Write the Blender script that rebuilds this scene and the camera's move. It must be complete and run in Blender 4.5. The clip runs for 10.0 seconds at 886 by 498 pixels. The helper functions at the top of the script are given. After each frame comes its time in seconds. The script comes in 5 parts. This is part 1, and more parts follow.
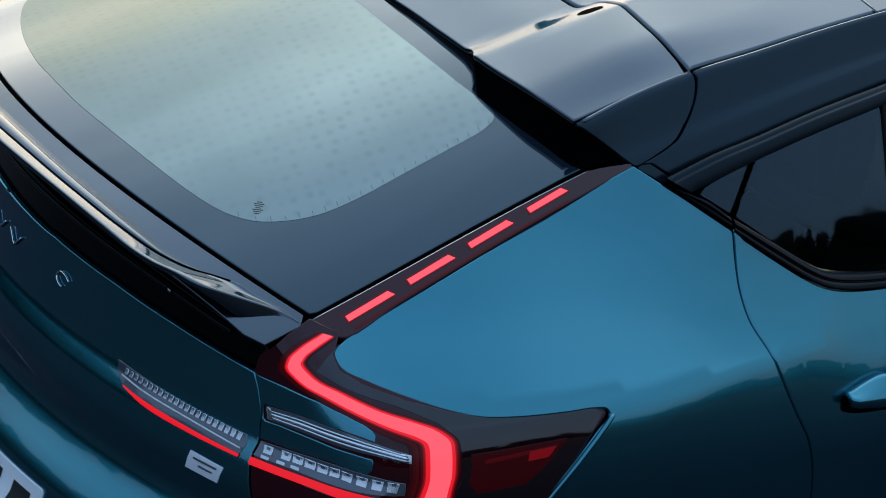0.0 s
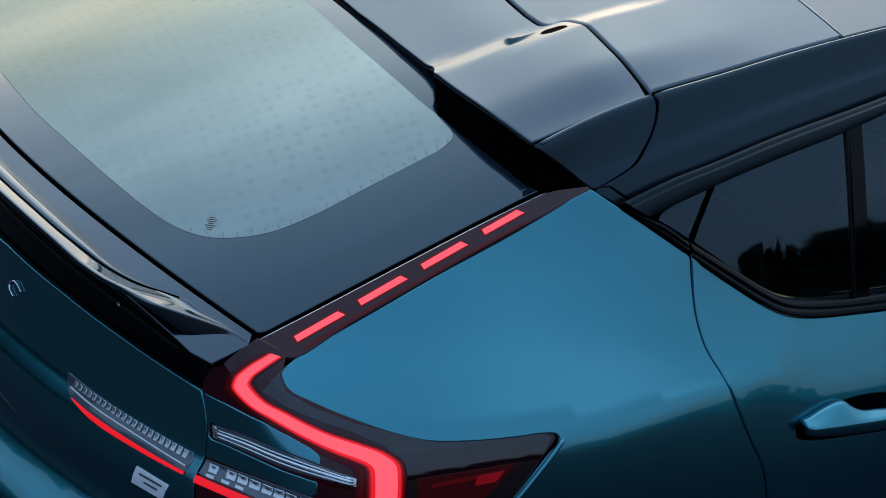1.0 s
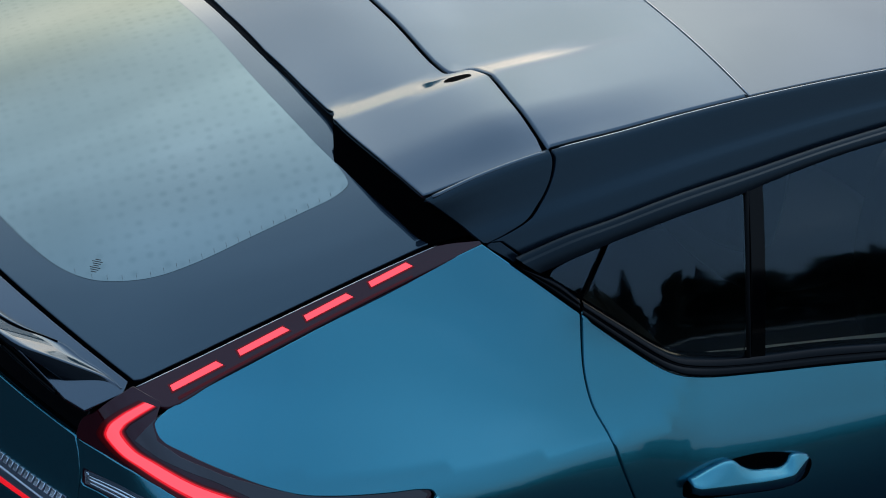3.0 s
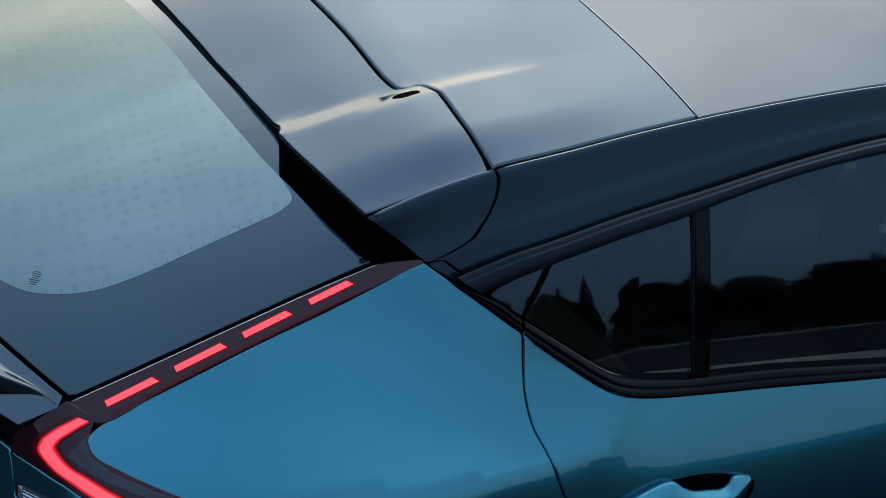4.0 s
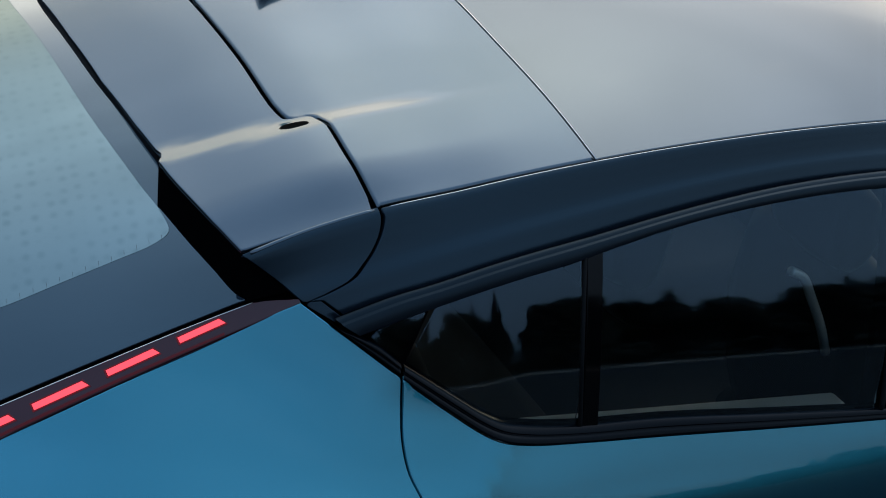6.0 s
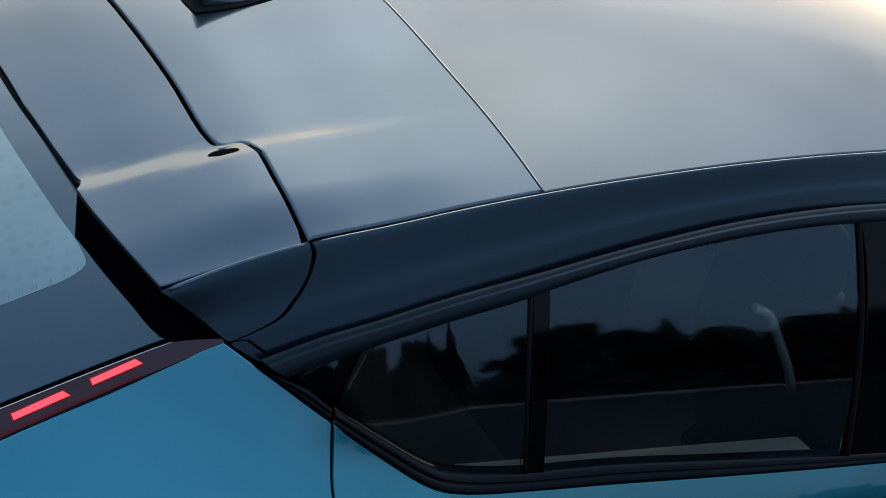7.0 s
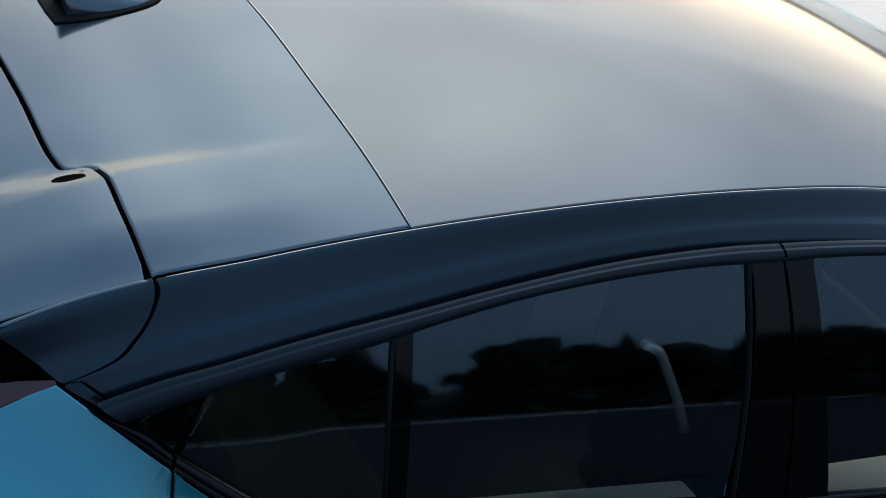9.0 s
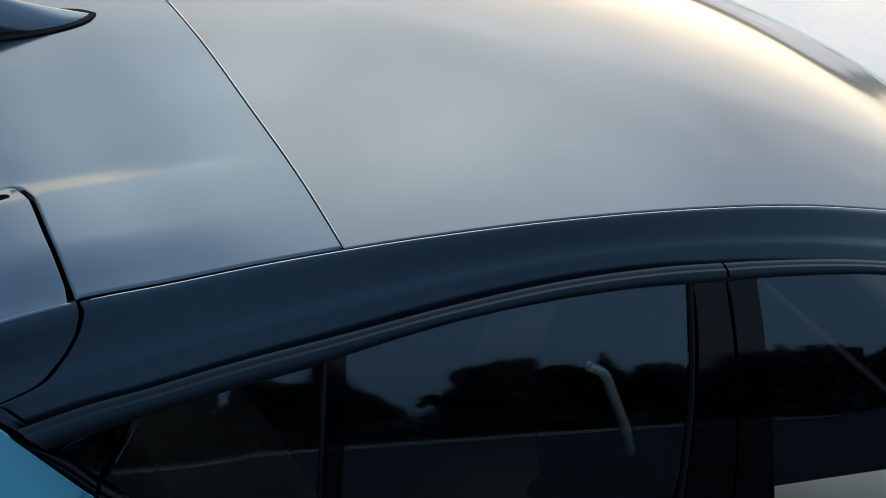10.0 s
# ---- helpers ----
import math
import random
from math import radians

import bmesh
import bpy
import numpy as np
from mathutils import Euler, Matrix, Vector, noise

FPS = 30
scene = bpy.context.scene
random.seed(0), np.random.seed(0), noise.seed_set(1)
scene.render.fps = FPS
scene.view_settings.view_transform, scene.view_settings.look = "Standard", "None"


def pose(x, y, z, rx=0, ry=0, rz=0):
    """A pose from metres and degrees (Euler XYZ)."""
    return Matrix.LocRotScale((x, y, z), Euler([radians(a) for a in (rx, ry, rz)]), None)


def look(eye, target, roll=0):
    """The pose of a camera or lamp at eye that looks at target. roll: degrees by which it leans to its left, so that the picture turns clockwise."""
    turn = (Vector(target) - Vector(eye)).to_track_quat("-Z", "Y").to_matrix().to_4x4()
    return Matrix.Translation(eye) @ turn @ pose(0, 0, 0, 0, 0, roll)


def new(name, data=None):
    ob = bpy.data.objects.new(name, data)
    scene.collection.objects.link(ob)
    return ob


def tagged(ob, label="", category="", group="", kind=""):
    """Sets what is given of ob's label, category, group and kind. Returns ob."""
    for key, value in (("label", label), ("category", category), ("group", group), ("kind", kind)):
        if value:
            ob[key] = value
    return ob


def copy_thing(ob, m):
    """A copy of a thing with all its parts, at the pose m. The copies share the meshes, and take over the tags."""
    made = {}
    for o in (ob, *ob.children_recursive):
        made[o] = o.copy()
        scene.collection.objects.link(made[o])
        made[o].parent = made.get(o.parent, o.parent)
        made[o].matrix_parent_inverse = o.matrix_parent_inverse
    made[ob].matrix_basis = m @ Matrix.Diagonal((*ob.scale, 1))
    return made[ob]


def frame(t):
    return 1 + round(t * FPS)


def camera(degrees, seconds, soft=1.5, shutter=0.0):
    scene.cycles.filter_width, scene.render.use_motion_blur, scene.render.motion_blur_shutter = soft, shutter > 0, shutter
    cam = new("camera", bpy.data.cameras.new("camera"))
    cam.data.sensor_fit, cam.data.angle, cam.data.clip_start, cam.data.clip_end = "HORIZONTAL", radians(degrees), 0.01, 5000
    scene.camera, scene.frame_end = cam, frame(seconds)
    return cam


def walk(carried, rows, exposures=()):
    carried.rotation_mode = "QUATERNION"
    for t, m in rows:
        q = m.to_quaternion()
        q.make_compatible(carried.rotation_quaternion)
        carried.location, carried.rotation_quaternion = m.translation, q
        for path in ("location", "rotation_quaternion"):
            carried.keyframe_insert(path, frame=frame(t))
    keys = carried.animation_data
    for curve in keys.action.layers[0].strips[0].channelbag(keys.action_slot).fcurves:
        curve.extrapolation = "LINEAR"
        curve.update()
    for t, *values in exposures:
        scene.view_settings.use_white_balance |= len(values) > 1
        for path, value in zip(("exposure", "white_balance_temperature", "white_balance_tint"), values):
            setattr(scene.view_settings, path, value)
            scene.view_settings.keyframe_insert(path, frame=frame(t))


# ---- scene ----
cam = camera(30.0, 10.0, soft=1.0)
PATH = [
    (0, (2.61, -0.9303, 2.267), (1.165, 0.03175, 1.438), 6.4),
    (0.5, (2.609, -0.8927, 2.295), (1.168, 0.0683, 1.456), 7.1),
    (1, (2.609, -0.8533, 2.316), (1.172, 0.1087, 1.473), 7.8),
    (2, (2.628, -0.7686, 2.371), (1.194, 0.1905, 1.521), 9.1),
    (2.5, (2.627, -0.733, 2.405), (1.201, 0.2318, 1.548), 9.7),
    (3.8, (2.648, -0.6215, 2.506), (1.236, 0.3425, 1.623), 11.3),
    (4.5, (2.642, -0.581, 2.535), (1.244, 0.4002, 1.649), 12.5),
    (5.5, (2.632, -0.5012, 2.598), (1.253, 0.4906, 1.695), 14.0),
    (6.8, (2.539, -0.3078, 2.576), (1.153, 0.6936, 1.692), 14.9),
    (7.5, (2.475, -0.2011, 2.572), (1.099, 0.8052, 1.682), 15.7),
    (8, (2.458, -0.1568, 2.587), (1.095, 0.8639, 1.691), 16.4),
    (8.5, (2.442, -0.1174, 2.605), (1.09, 0.9158, 1.707), 16.9),
    (9, (2.436, -0.06638, 2.627), (1.089, 0.9745, 1.731), 17.5),
    (9.5, (2.425, -0.0279, 2.643), (1.086, 1.025, 1.749), 17.8),
    (10, (2.436, 0.00962, 2.623), (1.09, 1.076, 1.756), 17.6),
]
walk(cam, [(t, look(eye, target, roll)) for t, eye, target, roll in PATH])

# ---- sky and light: hazy evening, the bright part of the sky ahead of the car and to its left ----
SUN_UP, SUN_TURN = radians(10.0), radians(-50.0)
GLOW_UP, GLOW_TURN = radians(12.0), radians(-45.0)
CLOUD_UP, CLOUD_TURN = radians(49.0), radians(-57.0)
toward = lambda up, turn: Vector((math.sin(turn) * math.cos(up), math.cos(turn) * math.cos(up), math.sin(up)))
world = bpy.data.worlds.new("evening_sky")
scene.world = world
world.use_nodes = True
wn, wl = world.node_tree.nodes, world.node_tree.links


def sky_layer(kind, turbidity, up, turn):
    layer = wn.new("ShaderNodeTexSky")
    layer.sky_type = kind
    if kind == "NISHITA":
        layer.sun_disc, layer.sun_elevation, layer.sun_rotation = False, up, turn
        layer.air_density, layer.dust_density, layer.ozone_density = 1.0, turbidity, 2.0
    else:
        layer.turbidity, layer.ground_albedo, layer.sun_direction = turbidity, 0.2, toward(up, turn)
    return layer


# low sun behind haze, its glow along the horizon, and bright cloud above it
total = None
for layer, share in ((sky_layer("NISHITA", 3.0, SUN_UP, SUN_TURN), (0.135, 0.102, 0.088)),
                     (sky_layer("NISHITA", 3.0, radians(20), radians(-75)), (0.024, 0.019, 0.006)),
                     (sky_layer("PREETHAM", 9.0, GLOW_UP, GLOW_TURN), (0.72, 1.26, 1.86)),
                     (sky_layer("HOSEK_WILKIE", 2.5, radians(30), radians(-60)), (0.55, 1.03, 2.55)),
                     (sky_layer("HOSEK_WILKIE", 9.0, CLOUD_UP, CLOUD_TURN), (2.10, 2.11, 2.16))):
    add = wn.new("ShaderNodeVectorMath")
    add.operation = "MULTIPLY_ADD"
    add.inputs[1].default_value = share
    wl.new(layer.outputs[0], add.inputs[0])
    if total is not None:
        wl.new(total.outputs[0], add.inputs[2])
    total = add
# thin, soft cloud all over the sky
sky_at, veil, veil_span, veiled, height, thin_out, both_ways = (wn.new("ShaderNode" + k) for k in ("TexCoord", "TexNoise", "MapRange", "VectorMath", "SeparateXYZ", "MapRange", "VectorMath"))
veil.inputs["Scale"].default_value, veil.inputs["Detail"].default_value, veil.inputs["Distortion"].default_value = 2.6, 4.0, 0.6
veil_span.inputs["From Min"].default_value, veil_span.inputs["From Max"].default_value = 0.32, 0.68
veil_span.inputs["To Min"].default_value, veil_span.inputs["To Max"].default_value = 0.84, 1.16
veiled.operation = "SCALE"
wl.new(sky_at.outputs["Generated"], veil.inputs["Vector"])
wl.new(veil.outputs["Fac"], veil_span.inputs["Value"])
wl.new(total.outputs[0], veiled.inputs[0])
# as under any cloud, the sky is brighter overhead than near the horizon
thin_out.inputs["From Max"].default_value = 0.75
both_ways.operation = "MULTIPLY_ADD"
both_ways.inputs[1].default_value, both_ways.inputs[2].default_value = (0.70, 0.61, 0.52), (0.37, 0.47, 0.57)
evened = wn.new("ShaderNodeVectorMath")
evened.operation = "MULTIPLY"
wl.new(sky_at.outputs["Generated"], height.inputs[0])
wl.new(height.outputs["Z"], thin_out.inputs["Value"])
wl.new(thin_out.outputs[0], both_ways.inputs[0])
wl.new(veil_span.outputs[0], veiled.inputs["Scale"])
wl.new(veiled.outputs[0], evened.inputs[0])
wl.new(both_ways.outputs[0], evened.inputs[1])
wl.new(evened.outputs[0], wn["Background"].inputs[0])
wn["Background"].inputs[1].default_value = 0.15
sun_data = bpy.data.lights.new("sun", "SUN")
sun_data.energy, sun_data.angle, sun_data.color = 0.02, radians(40), (1.0, 0.93, 0.84)
sun = new("sun", sun_data)
sun.matrix_world = look((0, 0, 0), tuple(-toward(SUN_UP, SUN_TURN)))
scene.view_settings.exposure = 2.7


# ---- shape of the body: smooth surfaces that all panels are cut from ----
def curve(xs, ys):
    """A smooth function through the given knots (monotone cubic), straight beyond them."""
    xs, ys = np.array(xs, float), np.array(ys, float)
    d = np.diff(ys) / np.diff(xs)
    m = np.r_[d[0], (d[:-1] + d[1:]) / 2, d[-1]]

    def f(x):
        x = np.asarray(x, float)
        i = np.clip(np.searchsorted(xs, x) - 1, 0, len(xs) - 2)
        h = xs[i + 1] - xs[i]
        t = (x - xs[i]) / h
        c = np.clip(t, 0, 1)
        inside = ((1 + 2 * c) * (1 - c) ** 2 * ys[i] + c * (1 - c) ** 2 * h * m[i]
                  + c * c * (3 - 2 * c) * ys[i + 1] + c * c * (c - 1) * h * m[i + 1])
        return inside + np.where(t > 1, (t - 1) * h * m[i + 1], 0) + np.where(t < 0, t * h * m[i], 0)

    return f


def smooth(a, b, x):
    t = np.clip((np.asarray(x, float) - a) / (b - a), 0, 1)
    return t * t * (3 - 2 * t)


def spline(points, per=8, closed=False):
    """A smooth line through points of any dimension, even where they are unevenly spaced."""
    p = np.array(points, float)
    n = len(p)
    if n < 3 and not closed:
        return p[0] + (p[-1] - p[0]) * np.linspace(0, 1, per + 1)[:, None]
    q = np.vstack([p[-1], p, p[:2]]) if closed else np.vstack([2 * p[0] - p[1], p, 2 * p[-1] - p[-2]])
    k = np.r_[0, np.cumsum(np.maximum(np.linalg.norm(np.diff(q, axis=0), axis=1), 1e-9) ** 0.7)]
    t = np.linspace(0, 1, per, endpoint=False)[:, None]
    out = []
    for i in range(1, n + 1 if closed else n):
        a, b = q[i], q[i + 1]
        h = k[i + 1] - k[i]

        def slope(j):
            u, w = k[j] - k[j - 1], k[j + 1] - k[j]
            return ((q[j] - q[j - 1]) / u * w + (q[j + 1] - q[j]) / w * u) / (u + w)

        m, e = slope(i) * h, (slope(i + 1) if i + 2 < len(q) else (b - a) / h) * h
        out.append((1 + 2 * t) * (1 - t) ** 2 * a + t * (1 - t) ** 2 * m + t * t * (3 - 2 * t) * b + t * t * (t - 1) * e)
    if not closed:
        out.append(p[-1:])
    return np.vstack(out)


MIDDLE = -0.06  # x of the car's middle plane
MIDDLE_S = -0.069  # the same, along the wrap of the tail
# Half width of the body side at stations along the car (rows) and heights (columns).
SIDE_Z = (0.18, 0.45, 0.65, 0.80, 0.88, 0.94, 0.97, 1.02, 1.08, 1.15, 1.25)
SIDE_Y = (0.15, 0.40, 0.65, 0.90, 1.30, 2.00, 2.80, 3.40, 4.00)
SIDE_X = (
    (0.80, 0.855, 0.870, 0.875, 0.866, 0.842, 0.813, 0.748, 0.668, 0.60, 0.52),
    (0.82, 0.875, 0.898, 0.905, 0.897, 0.876, 0.849, 0.800, 0.735, 0.671, 0.59),
    (0.84, 0.890, 0.915, 0.922, 0.911, 0.887, 0.860, 0.812, 0.755, 0.698, 0.640),
    (0.85, 0.892, 0.912, 0.914, 0.896, 0.870, 0.850, 0.817, 0.781, 0.752, 0.715),
    (0.86, 0.890, 0.906, 0.909, 0.888, 0.860, 0.845, 0.820, 0.795, 0.765, 0.72),
    (0.86, 0.890, 0.906, 0.913, 0.901, 0.877, 0.862, 0.838, 0.808, 0.77, 0.72),
    (0.86, 0.890, 0.906, 0.915, 0.906, 0.886, 0.872, 0.848, 0.815, 0.78, 0.73),
    (0.84, 0.880, 0.898, 0.902, 0.888, 0.865, 0.845, 0.805, 0.75, 0.68, 0.60),
    (0.76, 0.810, 0.825, 0.815, 0.790, 0.750, 0.710, 0.630, 0.52, 0.40, 0.30),
)
SIDE_ROWS = [curve(SIDE_Z, row) for row in SIDE_X]


def side_x(y, z):
    y, z = np.broadcast_arrays(np.asarray(y, float), np.asarray(z, float))
    rows = np.array([row(z) for row in SIDE_ROWS])
    ys = np.array(SIDE_Y)
    d = np.diff(rows, axis=0) / np.diff(ys).reshape((-1,) + (1,) * z.ndim)
    m = np.concatenate([d[:1], (d[:-1] + d[1:]) / 2, d[-1:]])
    i = np.clip(np.searchsorted(ys, y) - 1, 0, len(ys) - 2)
    pick = lambda a, k: np.take_along_axis(a, k[None], 0)[0]
    h = ys[i + 1] - ys[i]
    t = np.clip((y - ys[i]) / h, -0.6, 1.3)
    return ((1 + 2 * t) * (1 - t) ** 2 * pick(rows, i) + t * (1 - t) ** 2 * h * pick(m, i)
            + t * t * (3 - 2 * t) * pick(rows, i + 1) + t * t * (t - 1) * h * pick(m, i + 1))


CREASE_Z = curve((0.15, 0.21, 0.265, 0.33, 0.375, 0.44, 0.54, 0.66, 0.765, 0.875, 0.95, 0.99, 1.03, 1.06, 1.085, 1.20), (1.068, 1.036, 1.006, 0.987, 0.981, 0.977, 0.974, 0.967, 0.960, 0.952, 0.9485, 0.952, 0.968, 0.993, 1.020, 1.14))


def side_crease(y, z):
    """The sharp shoulder line over the rear wheel, which turns up into the door and dies out."""
    y = np.asarray(y, float)
    lean = (CREASE_Z(y + 0.004) - CREASE_Z(y - 0.004)) / 0.008
    up = (np.asarray(z, float) - CREASE_Z(y)) / np.sqrt(1 + lean ** 2)
    fade = smooth(0.20, 0.50, y) * smooth(1.16, 0.94, y)
    return 0.014 * fade * np.where(up > 0, np.clip(1 - up / 0.080, 0, 1) ** 2, np.clip(1 + up / 0.20, 0, 1) ** 1.3)


def side(y, z):
    return np.stack([side_x(y, z) + side_crease(y, z), y + 0 * z, z + 0 * y], -1)


def glass_x(y, z):
    return 0.746 - 0.18 * ((z - 1.215) ** 2 - 0.030) - 0.357 * (z - 1.2) + 0.043 * (y - 1.3) + 0.007 * (y - 1.3) ** 2 - 0.033 * np.clip((1.10 - y) / 0.40, 0, 1.5) ** 1.6 - 0.05 * smooth(2.3, 3.5, y)


def glass(y, z):
    """The side windows, leaning inward."""
    y, z = np.asarray(y, float), np.asarray(z, float)
    return np.stack([glass_x(y, z), y + 0 * z, z + 0 * y], -1)


EDGE_Z = curve((0.60, 0.737, 0.868, 1.004, 1.133, 1.279, 1.467, 1.682, 1.92, 2.189, 2.437, 2.70, 2.95),
               (1.300, 1.343, 1.376, 1.400, 1.425, 1.449, 1.474, 1.496, 1.511, 1.515, 1.500, 1.470, 1.425))
EDGE_X = curve((0.62, 0.74, 0.868, 1.28, 1.92, 2.44, 2.95), (0.614, 0.604, 0.602, 0.606, 0.613, 0.611, 0.590))


# The slope between the roof's middle and its two wings: where it begins, how wide it is and how steep.
RAMP_IN = curve((0.55, 0.60, 0.69, 0.79, 0.87, 0.97, 1.07, 1.17, 1.30), (0.320, 0.325, 0.337, 0.349, 0.358, 0.363, 0.370, 0.382, 0.395))
RAMP_WIDE = curve((0.55, 0.60, 0.69, 0.80, 0.87, 0.96, 1.06, 1.16, 1.22, 1.40), (0.064, 0.064, 0.063, 0.061, 0.050, 0.038, 0.021, 0.006, 0.0008, 0.0008))
RAMP_SLOPE = 0.38


def ramp(d, wide, soft=0.004):
    """0 before the slope, then even rise to its width, with small rounded feet."""
    bend = lambda q: (q + np.sqrt(q * q + soft * soft)) / 2
    return bend(d) - bend(d - wide)


def roof(x, y):
    """Roof skin with its crown; the two wings at the back stand a little proud of the middle."""
    x, y = np.asarray(x, float), np.asarray(y, float)
    m = np.abs(x - MIDDLE) + MIDDLE
    share = np.clip((m - MIDDLE) / (EDGE_X(y) - MIDDLE), 0, 1.2)
    z = EDGE_Z(y) + 0.091 * (1 - share ** 2) - 0.030 * smooth(2.35, 3.2, y) * (1 - share ** 2)
    rise = ramp(m - RAMP_IN(y), RAMP_WIDE(y)) * RAMP_SLOPE
    full = RAMP_WIDE(y) * RAMP_SLOPE
    drop = full * (0.30 + 0.22 * smooth(0.85, 0.60, y)) * np.clip((m - MIDDLE) / 0.40, 0, 1) ** 2
    z = z + (rise - drop) * smooth(0.62, 0.50, m)
    return np.stack([x + 0 * y, y + 0 * x, z], -1)


RAIL_Z = curve((0.60, 0.70, 0.775, 0.822, 0.943, 1.071, 1.252, 1.447, 1.659, 1.89, 2.078, 2.366, 2.65, 2.95),
               (1.205, 1.226, 1.246, 1.258, 1.292, 1.326, 1.364, 1.402, 1.434, 1.455, 1.461, 1.457, 1.432, 1.380))


RAIL_OUT = curve((-0.1, 0.0, 0.03, 0.06, 0.12, 0.30, 0.54, 0.60, 0.66, 0.71, 0.77, 0.87, 1.0, 1.1, 1.3),
                 (-0.40, 0.0, 0.10, 0.145, 0.20, 0.335, 0.525, 0.590, 0.685, 0.768, 0.835, 0.920, 1.03, 1.11, 1.27))


def rail(y, v):
    """The rail between the roof's edge (v = 0) and the top of the doors (v = 1)."""
    y, v = np.asarray(y, float), np.asarray(v, float)
    top = np.stack([EDGE_X(y) + 0 * v, y + 0 * v, EDGE_Z(y) + 0 * v], -1)
    low = np.stack([glass_x(y, RAIL_Z(y)) - 0.024 + 0 * v, y + 0 * v, RAIL_Z(y) - 0.021 + 0 * v], -1)
    share = np.stack([RAIL_OUT(v), v, v], -1)
    p = top + (low - top) * share
    return p


def crown(x):
    """How far the rear window and the shelf under it fall off to the sides."""
    u = np.asarray(x, float) - MIDDLE
    return 0.347 * u ** 2 * (1 - 0.45 * smooth(0.22, 0.55, -u))


def hatch(x, y):
    """The rear window's pane."""
    x, y = np.asarray(x, float), np.asarray(y, float)
    return np.stack([x + 0 * y, y + 0 * x, 1.2066 + 0.288 * y - crown(x)], -1)


def back_y(x, z):
    """The tailgate and bumper, seen from above: bowed, and leaning forward at the top."""
    bow = 0.327 * (x - MIDDLE) ** 2
    step = 0.016 * smooth(0.888, 0.842, z) - 0.022 * smooth(0.82, 0.72, z) + 0.05 * smooth(0.73, 0.63, z)
    return -0.108 + 0.205 * (z - 0.95) + bow - step - 0.04 * smooth(0.60, 0.50, z) + 0.13 * smooth(0.40, 0.15, z)


def corner(z):
    x = np.full(np.shape(z), 0.86)
    for _ in range(12):
        x = side_x(back_y(x, z), z)
    return x, back_y(x, z)


def rear(s, z):
    """The wrap from the middle of the tail (s = 0) round the corner (s = 1) onto the side (s = 2)."""
    s, z = np.broadcast_arrays(np.asarray(s, float), np.asarray(z, float))
    xi, yi = corner(z)
    left = s < MIDDLE_S
    s = np.where(left, 2 * MIDDLE_S - s, s)

    def plain(s):
        x = MIDDLE + (np.minimum(s, 1) - MIDDLE_S) / (1 - MIDDLE_S) * (xi - MIDDLE)
        y = np.where(s < 1, back_y(x, z), yi + (s - 1) * (0.75 - yi))
        return np.stack([np.where(s < 1, x, side_x(y, z)), y], -1)

    a, b, d = 1 - 0.09, 1 + 0.13, np.stack([xi, yi], -1)
    t = np.clip((s - a) / (b - a), 0, 1)[..., None]
    fillet = (1 - t) ** 2 * plain(np.full(s.shape, a)) + 2 * t * (1 - t) * d + t * t * plain(np.full(s.shape, b))
    p = np.where(((s > a) & (s < b))[..., None], fillet, plain(s))
    return np.stack([np.where(left, 2 * MIDDLE - p[..., 0], p[..., 0]), p[..., 1], z], -1)


def seam_y(x):
    """The lower edge of the rear window."""
    return -0.080 + 0.432 * (np.asarray(x, float) - MIDDLE) ** 2


def ledge(x, y):
    """The shelf between the rear window and the lip of the tail."""
    x, y = np.asarray(x, float), np.asarray(y, float)
    return np.stack([x + 0 * y, y + 0 * x, 1.2066 + 0.288 * seam_y(x) - crown(x) + 0.26 * (y - seam_y(x))], -1)


# ---- materials ----
def material(name, colour=(0.5, 0.5, 0.5), rough=0.5, metal=0.0, **more):
    m = bpy.data.materials.new(name)
    m.use_nodes = True
    b = m.node_tree.nodes["Principled BSDF"]
    b.inputs["Base Color"].default_value = (*colour, 1)
    b.inputs["Roughness"].default_value = rough
    b.inputs["Metallic"].default_value = metal
    for key, value in more.items():
        b.inputs[key.replace("_", " ")].default_value = value
    return m


